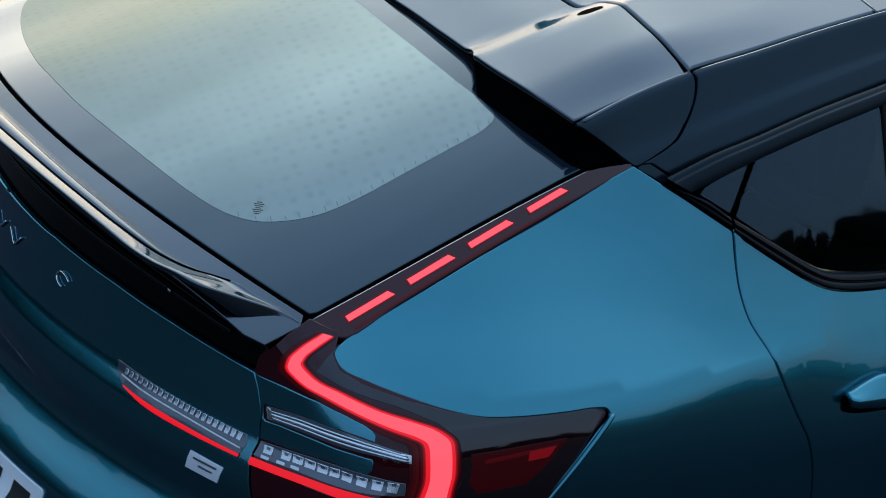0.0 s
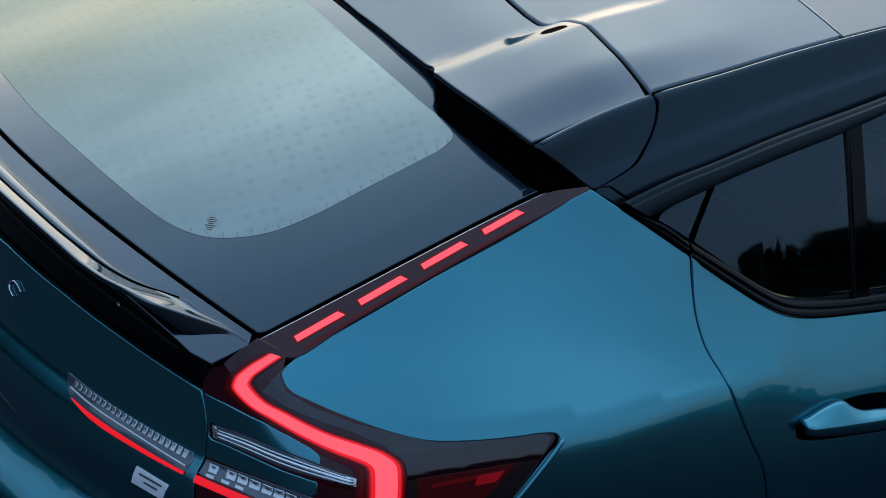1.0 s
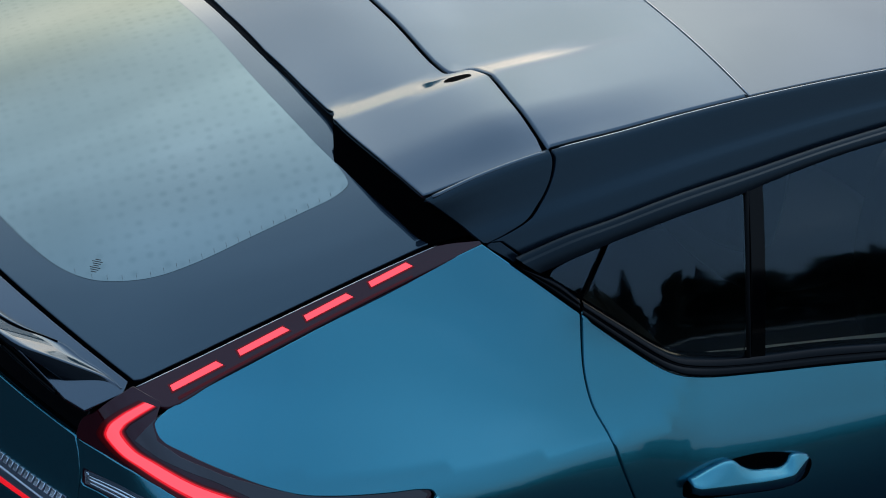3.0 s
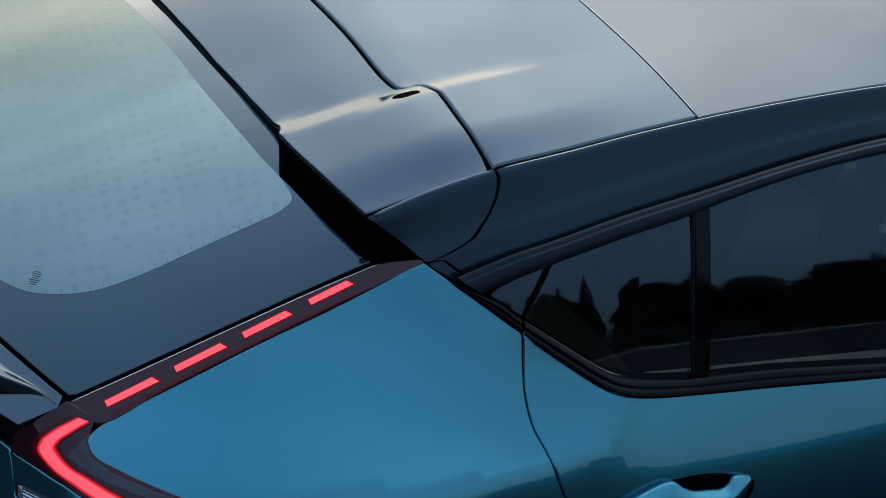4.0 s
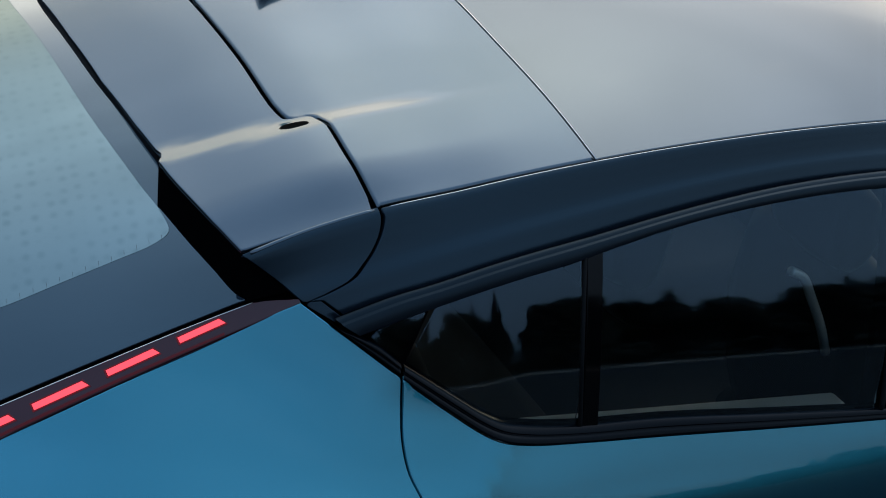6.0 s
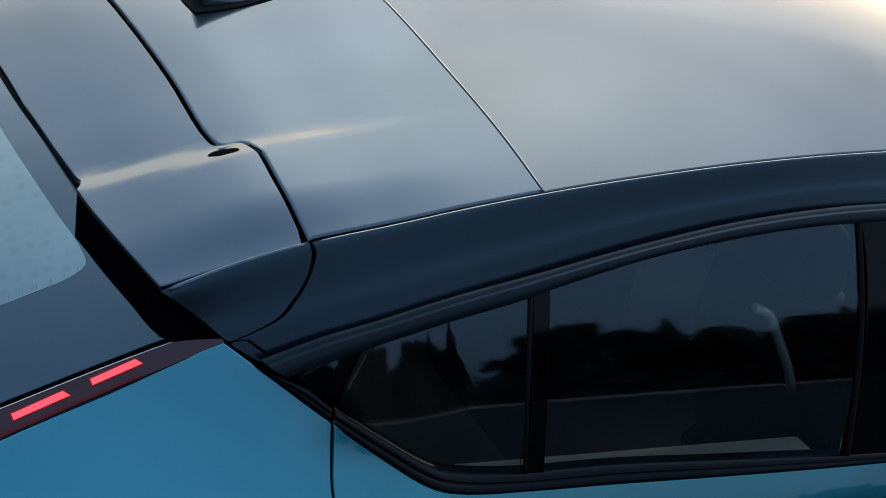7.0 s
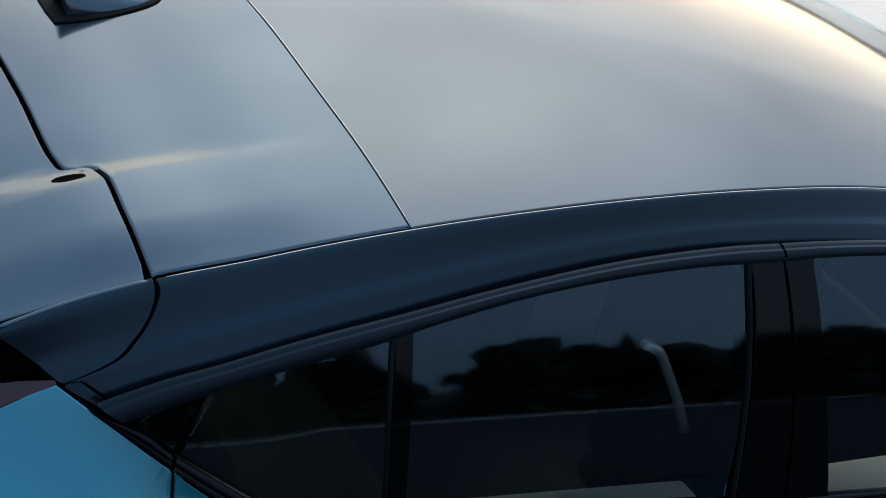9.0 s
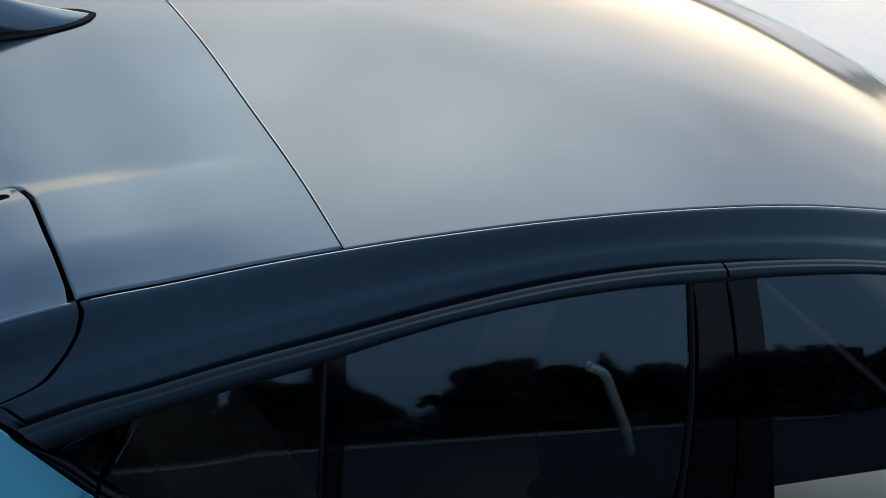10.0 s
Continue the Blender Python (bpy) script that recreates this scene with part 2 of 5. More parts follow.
def vary(m, scale, amount, rough=0.0, bump=0.0, fine=0.0, distance=0.002):
    """Two scales of noise on a material's colour, gloss and relief, in object space."""
    n, l = m.node_tree.nodes, m.node_tree.links
    b = n["Principled BSDF"]
    at = n.new("ShaderNodeTexCoord")
    big, small = n.new("ShaderNodeTexNoise"), n.new("ShaderNodeTexNoise")
    big.inputs["Scale"].default_value, small.inputs["Scale"].default_value = scale, scale * 14
    big.inputs["Detail"].default_value = small.inputs["Detail"].default_value = 6
    for node in (big, small):
        l.new(at.outputs["Object"], node.inputs["Vector"])
    add = n.new("ShaderNodeMath")
    add.operation = "MULTIPLY_ADD"
    l.new(small.outputs["Fac"], add.inputs[0])
    add.inputs[1].default_value = 0.5 + fine
    l.new(big.outputs["Fac"], add.inputs[2])
    span = n.new("ShaderNodeMapRange")
    span.inputs["From Min"].default_value, span.inputs["From Max"].default_value = 0.45, 1.05 + fine
    span.inputs["To Min"].default_value, span.inputs["To Max"].default_value = 1 - amount, 1 + amount
    l.new(add.outputs[0], span.inputs["Value"])
    mix = n.new("ShaderNodeVectorMath")
    mix.operation = "SCALE"
    mix.inputs[0].default_value = b.inputs["Base Color"].default_value[:3]
    l.new(span.outputs[0], mix.inputs["Scale"])
    l.new(mix.outputs[0], b.inputs["Base Color"])
    if rough:
        r = n.new("ShaderNodeMapRange")
        base = b.inputs["Roughness"].default_value
        r.inputs["From Min"].default_value, r.inputs["From Max"].default_value = 0.3, 0.7
        r.inputs["To Min"].default_value, r.inputs["To Max"].default_value = max(base - rough, 0.02), base + rough
        l.new(big.outputs["Fac"], r.inputs["Value"])
        l.new(r.outputs[0], b.inputs["Roughness"])
    if bump:
        k = n.new("ShaderNodeBump")
        k.inputs["Strength"].default_value, k.inputs["Distance"].default_value = bump, distance
        l.new(small.outputs["Fac"], k.inputs["Height"])
        l.new(k.outputs[0], b.inputs["Normal"])
    return m


def flakes(m, strength):
    """Metal flakes under the lacquer: a fine, random tilt of the base coat."""
    n, l = m.node_tree.nodes, m.node_tree.links
    b = n["Principled BSDF"]
    at, cells = n.new("ShaderNodeTexCoord"), n.new("ShaderNodeTexVoronoi")
    cells.inputs["Scale"].default_value = 2200
    l.new(at.outputs["Object"], cells.inputs["Vector"])
    k = n.new("ShaderNodeBump")
    k.inputs["Strength"].default_value, k.inputs["Distance"].default_value = strength, 0.0003
    l.new(cells.outputs["Distance"], k.inputs["Height"])
    l.new(k.outputs[0], b.inputs["Normal"])
    return m


BLUE = flakes(material("blue_metallic_paint", (0.026, 0.206, 0.255), 0.25, 1.0, Coat_Weight=1.0, Coat_Roughness=0.03, Specular_Tint=(0.10, 0.28, 0.54, 1)), 0.12)
BLACK = flakes(material("black_metallic_paint", (0.054, 0.075, 0.090), 0.20, 1.0, Specular_Tint=(0.30, 0.36, 0.42, 1), Coat_Weight=1.0, Coat_Roughness=0.05), 0.05)
ROOF_GLASS = material("dark_roof_glass", (0.074, 0.086, 0.091), 0.20, 1.0, Specular_Tint=(0.34, 0.38, 0.42, 1), Coat_Weight=0.95, Coat_Roughness=0.07)
FRIT = material("black_enamel_under_glass", (0.008, 0.014, 0.022), 0.05, Specular_IOR_Level=0.6, Specular_Tint=(0.50, 0.90, 1.0, 1), Coat_Weight=0.9, Coat_Roughness=0.02)
# darker copy of the roof's black, with its dim reflections put into the material
RAIL = material("shaded_black_rail", (0.003, 0.006, 0.010), 0.27, Specular_IOR_Level=0.48, Specular_Tint=(0.58, 0.86, 1.0, 1))
BELT_BLACK = material("black_belt_moulding", (0.001, 0.0015, 0.0025), 0.20, Specular_IOR_Level=0.09)
FRAME = vary(material("satin_black_frame", (0.004, 0.005, 0.007), 0.34, Specular_IOR_Level=0.24, Specular_Tint=(0.6, 0.88, 1.0, 1)), 6, 0.2, 0.03)
TRIM = vary(material("satin_black_trim", (0.003, 0.0035, 0.004), 0.30, Specular_IOR_Level=0.10), 6, 0.2, 0.05)
PIANO = material("piano_black", (0.0006, 0.0007, 0.001), 0.05, Specular_IOR_Level=0.13)
RUBBER = vary(material("black_rubber", (0.003, 0.003, 0.003), 0.85, Specular_IOR_Level=0.15), 20, 0.25, bump=0.2)
GAP = material("gap_black", (0.0006, 0.0006, 0.0008), 0.9, Specular_IOR_Level=0.02)
# bright metal, mostly for beads that stand in for edge highlights
BRIGHT_METAL = material("bright_metal", (0.58, 0.55, 0.50), 0.25, 1.0)
CHROME = material("chrome", (0.75, 0.77, 0.78), 0.12, 1.0)
WHITE = vary(material("white_plate", (0.72, 0.74, 0.75), 0.35), 30, 0.04)
SILVER = material("satin_silver_trim", (0.92, 0.93, 0.92), 0.30, 0.3)
INK = material("black_ink", (0.015, 0.015, 0.015), 0.5)
ASPHALT = vary(material("asphalt", (0.020, 0.025, 0.033), 0.85, Specular_IOR_Level=0.25), 3, 0.35, bump=0.5, fine=0.3, distance=0.004)
LEATHER = vary(material("charcoal_leather", (0.0045, 0.0048, 0.0052), 0.6, Specular_IOR_Level=0.1), 12, 0.2, bump=0.15)
PALE = vary(material("pale_grey_trim", (0.62, 0.64, 0.62), 0.5), 10, 0.08, bump=0.1)
LENS = material("smoked_red_lens", (0.008, 0.0010, 0.002), 0.06, IOR=1.5, Specular_IOR_Level=0.75)
LENS_RED = material("deep_red_lens", (0.030, 0.0015, 0.004), 0.06, IOR=1.5, Specular_IOR_Level=0.4)
CLEAR = material("clear_lamp_lens", (0.085, 0.105, 0.125), 0.18, 0.5, Coat_Weight=1.0)
REFLECTOR = vary(material("lamp_reflector", (0.62, 0.67, 0.70), 0.22, 0.9), 60, 0.1)
ALLOY = vary(material("alloy", (0.30, 0.31, 0.32), 0.3, 0.9), 8, 0.1)
CLADDING = vary(material("grained_black_plastic", (0.018, 0.018, 0.019), 0.6), 40, 0.2, bump=0.3)


def glowing(name, colour, strength):
    m = material(name, (0.03, 0.001, 0.002), 0.3, Specular_IOR_Level=0.2)
    b = m.node_tree.nodes["Principled BSDF"]
    b.inputs["Emission Color"].default_value = (*colour, 1)
    b.inputs["Emission Strength"].default_value = strength
    return m


GLOW = glowing("red_light", (1.0, 0.060, 0.085), 0.30)
GLOW_DEEP = glowing("deep_red_light", (1.0, 0.014, 0.028), 0.12)
# weak emission for glow painted round the dashes and along the strip's edge
GLOW_FAINT = glowing("faint_red_glow", (1.0, 0.02, 0.03), 0.005)
GLOW_DIM = glowing("dim_red_glow", (1.0, 0.02, 0.03), 0.014)


def pane(name, tint, shine, rough=0.0):
    """Thin tinted glass: gloss by Fresnel over a see-through tint."""
    m = bpy.data.materials.new(name)
    m.use_nodes = True
    n, l = m.node_tree.nodes, m.node_tree.links
    n.remove(n["Principled BSDF"])
    see, gloss, mix, fres = (n.new("ShaderNode" + k) for k in ("BsdfTransparent", "BsdfGlossy", "MixShader", "Fresnel"))
    see.inputs[0].default_value = (*tint, 1)
    gloss.inputs["Color"].default_value = (0.58, 0.82, 1.0, 1)
    gloss.inputs["Roughness"].default_value = rough
    fres.inputs["IOR"].default_value = shine
    l.new(fres.outputs[0], mix.inputs[0])
    l.new(see.outputs[0], mix.inputs[1])
    l.new(gloss.outputs[0], mix.inputs[2])
    l.new(mix.outputs[0], n["Material Output"].inputs[0])
    return m


SIDE_GLASS = pane("privacy_glass", (0.60, 0.66, 0.63), 1.62, 0.028)
DOOR_GLASS = pane("front_door_glass", (0.50, 0.54, 0.53), 1.6, 0.028)
FRONT_GLASS = pane("clear_glass", (0.84, 0.88, 0.86), 1.5)


def rear_glass():
    """The heated rear window: coated, teal in the light, with the faint dots that tempering leaves."""
    m = bpy.data.materials.new("coated_rear_glass")
    m.use_nodes = True
    n, l = m.node_tree.nodes, m.node_tree.links
    b = n["Principled BSDF"]
    b.inputs["Metallic"].default_value, b.inputs["Roughness"].default_value = 1.0, 0.06
    b.inputs["Specular Tint"].default_value = (0.72, 0.72, 0.70, 1)
    at, bend = n.new("ShaderNodeTexCoord"), n.new("ShaderNodeMapping")
    l.new(at.outputs["Object"], bend.inputs["Vector"])
    bend.inputs["Rotation"].default_value = (0, 0, radians(8))
    bend.inputs["Scale"].default_value = (1, 1, 0)
    dots = n.new("ShaderNodeTexVoronoi")
    dots.inputs["Scale"].default_value, dots.inputs["Randomness"].default_value = 42, 0.32
    l.new(bend.outputs[0], dots.inputs["Vector"])
    big = n.new("ShaderNodeTexNoise")
    big.inputs["Scale"].default_value = 5
    l.new(at.outputs["Object"], big.inputs["Vector"])
    spot = n.new("ShaderNodeMapRange")
    spot.inputs["From Min"].default_value, spot.inputs["From Max"].default_value = 0.10, 0.38
    l.new(dots.outputs["Distance"], spot.inputs["Value"])
    weigh = n.new("ShaderNodeMath")
    weigh.operation = "MULTIPLY"
    l.new(spot.outputs[0], weigh.inputs[0])
    l.new(big.outputs["Fac"], weigh.inputs[1])
    mix = n.new("ShaderNodeMix")
    mix.data_type = "RGBA"
    mix.inputs[6].default_value = (0.150, 0.196, 0.192, 1)
    mix.inputs[7].default_value = (0.190, 0.238, 0.232, 1)
    l.new(weigh.outputs[0], mix.inputs[0])
    l.new(mix.outputs[2], b.inputs["Base Color"])
    return m


REAR_GLASS = rear_glass()


# ---- building kit ----
def part(name, bm, mat, parent=None, label=""):
    """Links a bmesh, or a finished mesh, as one object under a thing or part."""
    if isinstance(bm, bmesh.types.BMesh):
        me = bpy.data.meshes.new(name)
        bm.to_mesh(me)
        bm.free()
    else:
        me = bm
    me.name = name
    if not me.materials:
        me.materials.append(mat)
    ob = new(name, me)
    if parent is not None:
        ob.parent = parent
        ob.matrix_parent_inverse = parent.matrix_basis.inverted()
    return tagged(ob, label)


def thing(name, label, category, at=(0, 0, 0), group="", kind=""):
    ob = new(name)
    ob.location = at
    return tagged(ob, label, category, group, kind)


def mesh_of(verts, faces, normals=None, mirror=False):
    verts, faces = np.array(verts, float), [tuple(int(i) for i in f) for f in faces]
    if mirror:
        verts = verts * (-1, 1, 1) + (2 * MIDDLE, 0, 0)
        faces = [f[::-1] for f in faces]
    me = bpy.data.meshes.new("mesh")
    seen, kept = set(), []
    for f in faces:
        if len(set(f)) == len(f) and frozenset(f) not in seen:
            seen.add(frozenset(f))
            kept.append(f)
    me.from_pydata(verts.tolist(), [], kept)
    me.validate()
    me.polygons.foreach_set("use_smooth", [True] * len(me.polygons))
    if normals is not None:
        n = np.array(normals, float) * ((-1, 1, 1) if mirror else (1, 1, 1))
        me.normals_split_custom_set_from_vertices(n.tolist())
    me.update()
    return me


def within_polygon(p, poly):
    x, y = p[:, 0:1], p[:, 1:2]
    a, b = poly, np.roll(poly, -1, 0)
    cross = ((a[:, 1] > y) != (b[:, 1] > y)) & (x < (b[:, 0] - a[:, 0]) * (y - a[:, 1]) / (b[:, 1] - a[:, 1] + 1e-12) + a[:, 0])
    return cross.sum(1) % 2 == 1


def even(line, step):
    """A closed line, cut into even steps, with its sharp corners kept."""
    out = []
    for a, b in zip(line, np.roll(line, -1, 0)):
        n = max(1, int(np.ceil(np.linalg.norm(b - a) / step)))
        out += [a + (b - a) * k / n for k in range(n)]
    keep = [out[0]]
    for p in out[1:]:
        if np.linalg.norm(p - keep[-1]) > step * 0.12:
            keep.append(p)
    return np.array(keep)


def normals_of(surface, u, v, turn=1):
    e = 1e-4
    n = np.cross(surface(u + e, v) - surface(u - e, v), surface(u, v + e) - surface(u, v - e)) * turn
    return n / np.maximum(np.linalg.norm(n, axis=-1, keepdims=True), 1e-12)


def panel(surface, outline, step=(0.03, 0.03), thick=0.012, edge=0.002, lift=0.0, turn=1, holes=(), mirror=False):
    """A panel cut from a surface along an outline, with rounded edges that turn inward."""
    from mathutils.geometry import delaunay_2d_cdt
    step = np.array(step, float)
    rings = []
    for ring, way in [(outline, 1)] + [(h, -1) for h in holes]:
        r = np.array(ring, float) / step
        area = (r[:, 0] * np.roll(r[:, 1], -1) - np.roll(r[:, 0], -1) * r[:, 1]).sum()
        r = r if area * way > 0 else r[::-1]
        rings.append(even(r, 1.0))
    lo, hi = rings[0].min(0), rings[0].max(0)
    gx, gy = np.meshgrid(np.arange(lo[0] + 0.5, hi[0], 1.0), np.arange(lo[1] + 0.5, hi[1], 1.0))
    inner = np.stack([gx.ravel(), gy.ravel()], -1)
    edgepts = np.vstack(rings)
    if len(inner):
        ok = within_polygon(inner, rings[0])
        for h in rings[1:]:
            ok &= ~within_polygon(inner, h)
        inner = inner[ok]
    if len(inner):
        inner = inner[np.array([np.min(((edgepts - q) ** 2).sum(1)) > 0.2 for q in inner], bool)]
    pts = np.vstack([edgepts, inner]) if len(inner) else edgepts
    edges, base = [], 0
    for r in rings:
        edges += [(base + i, base + (i + 1) % len(r)) for i in range(len(r))]
        base += len(r)
    made, _, tris, came, *_ = delaunay_2d_cdt([Vector(p) for p in pts], edges, [], 0, 1e-5)
    made = np.array([tuple(p) for p in made])
    mid = np.array([made[list(t)].mean(0) for t in tris])
    ok = within_polygon(mid, rings[0])
    for h in rings[1:]:
        ok &= ~within_polygon(mid, h)
    tris = [tuple(t) for t, k in zip(tris, ok) if k]
    uv = made * step
    p = surface(uv[:, 0], uv[:, 1])
    plain = normals_of(surface, uv[:, 0], uv[:, 1])
    n = plain * turn
    p = p + n * lift
    # old point -> new point, along the rings
    where = {}
    for i, olds in enumerate(came):
        for o in olds:
            where[o] = i
    verts, normals, faces = [p.copy()], [n], [t if turn > 0 else t[::-1] for t in tris]
    base, count = 0, len(p)
    for r in rings:
        ids = np.array([where.get(base + i, 0) for i in range(len(r))])
        base += len(r)
        q, m = p[ids], n[ids]
        tang = np.roll(q, -1, 0) - np.roll(q, 1, 0)
        inward = np.cross(plain[ids], tang)
        inward /= np.maximum(np.linalg.norm(inward, axis=1, keepdims=True), 1e-9)
        verts[0][ids] = q + inward * edge
        out = m * 0.7 - inward * 0.7
        verts += [q - m * edge, q - m * thick]
        normals += [out, -inward]
        k = len(ids)
        a, b = count, count + k
        for i in range(k):
            j = (i + 1) % k
            for quad in ((ids[i], a + i, a + j, ids[j]), (a + i, b + i, b + j, a + j)):
                faces.append(quad if turn > 0 else quad[::-1])
        count += 2 * k
    return mesh_of(np.vstack(verts), faces, np.vstack(normals), mirror)


def sheet(rows, mirror=False, turn=1, closed=False):
    """A smooth skin over rows of points, all of one length."""
    g = np.array(rows, float)
    a, b = g.shape[:2]
    faces = []
    for i in range(a - 1):
        for j in range(b if closed else b - 1):
            k = (j + 1) % b
            f = (i * b + j, i * b + k, (i + 1) * b + k, (i + 1) * b + j)
            faces.append(f if turn > 0 else f[::-1])
    return mesh_of(g.reshape(-1, 3), faces, None, mirror)


def tube(line, radius, sides=8, mirror=False, flat=1.0):
    """A round bar along a line; its ends are closed."""
    line = np.array(line, float)
    tang = np.gradient(line, axis=0)
    tang /= np.linalg.norm(tang, axis=1, keepdims=True)
    rows = []
    for p, t in zip(line, tang):
        s = np.cross(t, (0, 0, 1.0))
        s = s / np.linalg.norm(s) if np.linalg.norm(s) > 1e-3 else np.array((1.0, 0, 0))
        u = np.cross(s, t)
        rows.append([p + radius * (math.cos(k) * s + flat * math.sin(k) * u) for k in np.linspace(0, 2 * math.pi, sides, endpoint=False)])
    me_rows = [[line[0]] * sides] + rows + [[line[-1]] * sides]
    return sheet(me_rows, mirror, 1, True)


def block(size, at=(0, 0, 0), bevel=0.01, segments=2, turn=(0, 0, 0)):
    """A box with rounded edges."""
    bm = bmesh.new()
    bmesh.ops.create_cube(bm, size=1.0, matrix=Matrix.Diagonal((*size, 1)))
    if bevel:
        bmesh.ops.bevel(bm, geom=bm.edges[:], offset=bevel, segments=segments, profile=0.5, affect="EDGES")
    bmesh.ops.transform(bm, matrix=pose(*at, *turn), verts=bm.verts)
    for f in bm.faces:
        f.smooth = True
    return bm


def lathe(profile, sides=40, axis_x=True):
    """A turned body about the x axis from (x, radius) pairs."""
    rows = [[(x, r * math.cos(a), r * math.sin(a)) for a in np.linspace(0, 2 * math.pi, sides, endpoint=False)] for x, r in profile]
    return sheet(rows, False, 1, True)


def both(half, axis=None):
    """A half outline from the middle outward and back, mirrored to a whole one."""
    h = np.array(half, float)
    h[:, 0] = np.where(np.abs(h[:, 0]) < 1e-9, MIDDLE if axis is None else axis, h[:, 0])
    return np.vstack([h, ((h - (MIDDLE if axis is None else axis, 0)) * (-1, 1) + (MIDDLE if axis is None else axis, 0))[::-1]])


def across(x, s):
    """x on the right side (s = 1) or its mirror image on the left."""
    return x if s > 0 else 2 * MIDDLE - x


# ---- the setting: ground and the edge of a wood ----
def ground_sheet():
    line = np.r_[-1500, -300, -80, np.linspace(-30, 30, 25), 80, 300, 1500]
    return sheet([[(x, y, 0.0) for x in line] for y in line])


tagged(part("ground", ground_sheet(), ASPHALT), "dark worn asphalt yard under the parked car", "ground", kind="structure")
PALE_SLAB = vary(material("pale_slab", (0.64, 0.56, 0.47), 0.55), 1.5, 0.12, 0.1, bump=0.2)
VERGE = vary(material("dry_grass", (0.045, 0.050, 0.044), 0.95), 1.5, 0.4, bump=0.6, distance=0.05)
KERB = vary(material("kerb_stone", (0.33, 0.33, 0.32), 0.8), 6, 0.15, bump=0.3)
BARK = vary(material("bark", (0.07, 0.05, 0.04), 0.9), 8, 0.3, bump=0.6, distance=0.02)
LEAF = vary(material("dark_foliage", (0.018, 0.027, 0.021), 0.8), 1.2, 0.45)
NEEDLE = vary(material("conifer_needles", (0.014, 0.022, 0.018), 0.85), 1.5, 0.4)

# a raised verge runs along the yard's right edge and behind it, with a stone kerb
for name, x0, x1, y0, y1 in (("verge_right", 42.2, 300.0, -23.9, 300.0), ("verge_behind", -300.0, 300.0, -300.0, -24.0), ("verge_left", -300.0, -22.0, -23.9, -2.0)):
    xs, ys = np.linspace(x0, x1, 12), np.linspace(y0, y1, 12)
    me = sheet([[(x, y, 0.14) for x in xs] for y in ys])
    tagged(part(name, me, VERGE), "dry grass verge at the foot of the wood", "grass", kind="structure")
FIELD = vary(material("dark_turf", (0.014, 0.017, 0.015), 0.95), 2.0, 0.5, bump=0.7, distance=0.04)
field = sheet([[(x, y, 0.03 + 0.02 * math.sin(x * 0.7) * math.sin(y * 0.31)) for x in np.linspace(7.5, 33.0, 26)] for y in np.linspace(-23.5, 120.0, 60)])
tagged(part("field", field, FIELD), "dark turf between the yard and the road", "grass", kind="structure")
tagged(part("kerb", block((0.3, 340.0, 0.16), (42.05, 130.0, 0.08), 0.02), KERB), "pale stone kerb along the yard", "kerb", kind="structure")


def conifer(seed, height):
    rng = random.Random(seed)
    bm = bmesh.new()
    bmesh.ops.create_cone(bm, cap_ends=True, segments=7, radius1=height * 0.022, radius2=0.02, depth=height, matrix=Matrix.Translation((0, 0, height / 2)))
    trunk = bm
    verts, faces = [], []
    z = height * 0.03
    while z < height * 0.99:
        reach = (height - z) * 0.36 * rng.uniform(0.75, 1.2) + 0.12
        for k in range(12):
            a = rng.uniform(0, 2 * math.pi)
            r = reach * rng.uniform(0.6, 1.0)
            for j in range(5):
                f = (j + 0.6) / 5
                c = Vector((math.cos(a) * r * f, math.sin(a) * r * f, z - 0.30 * r * f + rng.uniform(-0.06, 0.06)))
                w = (0.30 + 0.34 * (1 - f) * min(1.0, r)) * min(1.0, max(0.25, r))
                side_way = Vector((-math.sin(a), math.cos(a), rng.uniform(-0.3, 0.3))) * w
                out_way = Vector((math.cos(a), math.sin(a), -0.45 + rng.uniform(-0.2, 0.2))) * w * 1.1
                i = len(verts)
                verts += [c - side_way, c + out_way, c + side_way, c - out_way * 0.6]
                faces.append((i, i + 1, i + 2, i + 3))
        z += max(0.16, height * 0.026)
    return trunk, mesh_of(verts, faces)


def broadleaf(seed, height):
    rng = random.Random(seed)
    bm = bmesh.new()
    bmesh.ops.create_cone(bm, cap_ends=True, segments=8, radius1=height * 0.03, radius2=height * 0.014, depth=height * 0.5, matrix=Matrix.Translation((0, 0, height * 0.25)))
    verts, faces = [], []
    for k in range(26):
        a, up = rng.uniform(0, 2 * math.pi), rng.uniform(0.10, 0.90)
        r = height * 0.26 * math.sin(math.pi * min(0.95, up)) * rng.uniform(0.35, 1.15)
        c = Vector((math.cos(a) * r, math.sin(a) * r, up * height))
        start = Vector((0, 0, height * min(0.48, up * 0.7)))
        m = look(start, c) @ Matrix.Rotation(math.pi, 4, "Y") @ Matrix.Translation((0, 0, (c - start).length / 2))
        bmesh.ops.create_cone(bm, cap_ends=True, segments=5, radius1=height * 0.011, radius2=0.015, depth=(c - start).length, matrix=m)
        size = height * rng.uniform(0.10, 0.17)
        for j in range(120):
            d = Vector((rng.gauss(0, 1), rng.gauss(0, 1), rng.gauss(0, 0.75))).normalized() * size * rng.random() ** 0.45
            w = rng.uniform(0.16, 0.34)
            u = Vector((rng.gauss(0, 1), rng.gauss(0, 1), rng.gauss(0, 1))).normalized()
            v = u.orthogonal().normalized()
            i = len(verts)
            verts += [c + d - u * w, c + d + v * w * 0.6, c + d + u * w, c + d - v * w * 0.6]
            faces.append((i, i + 1, i + 2, i + 3))
    return bm, mesh_of(verts, faces)


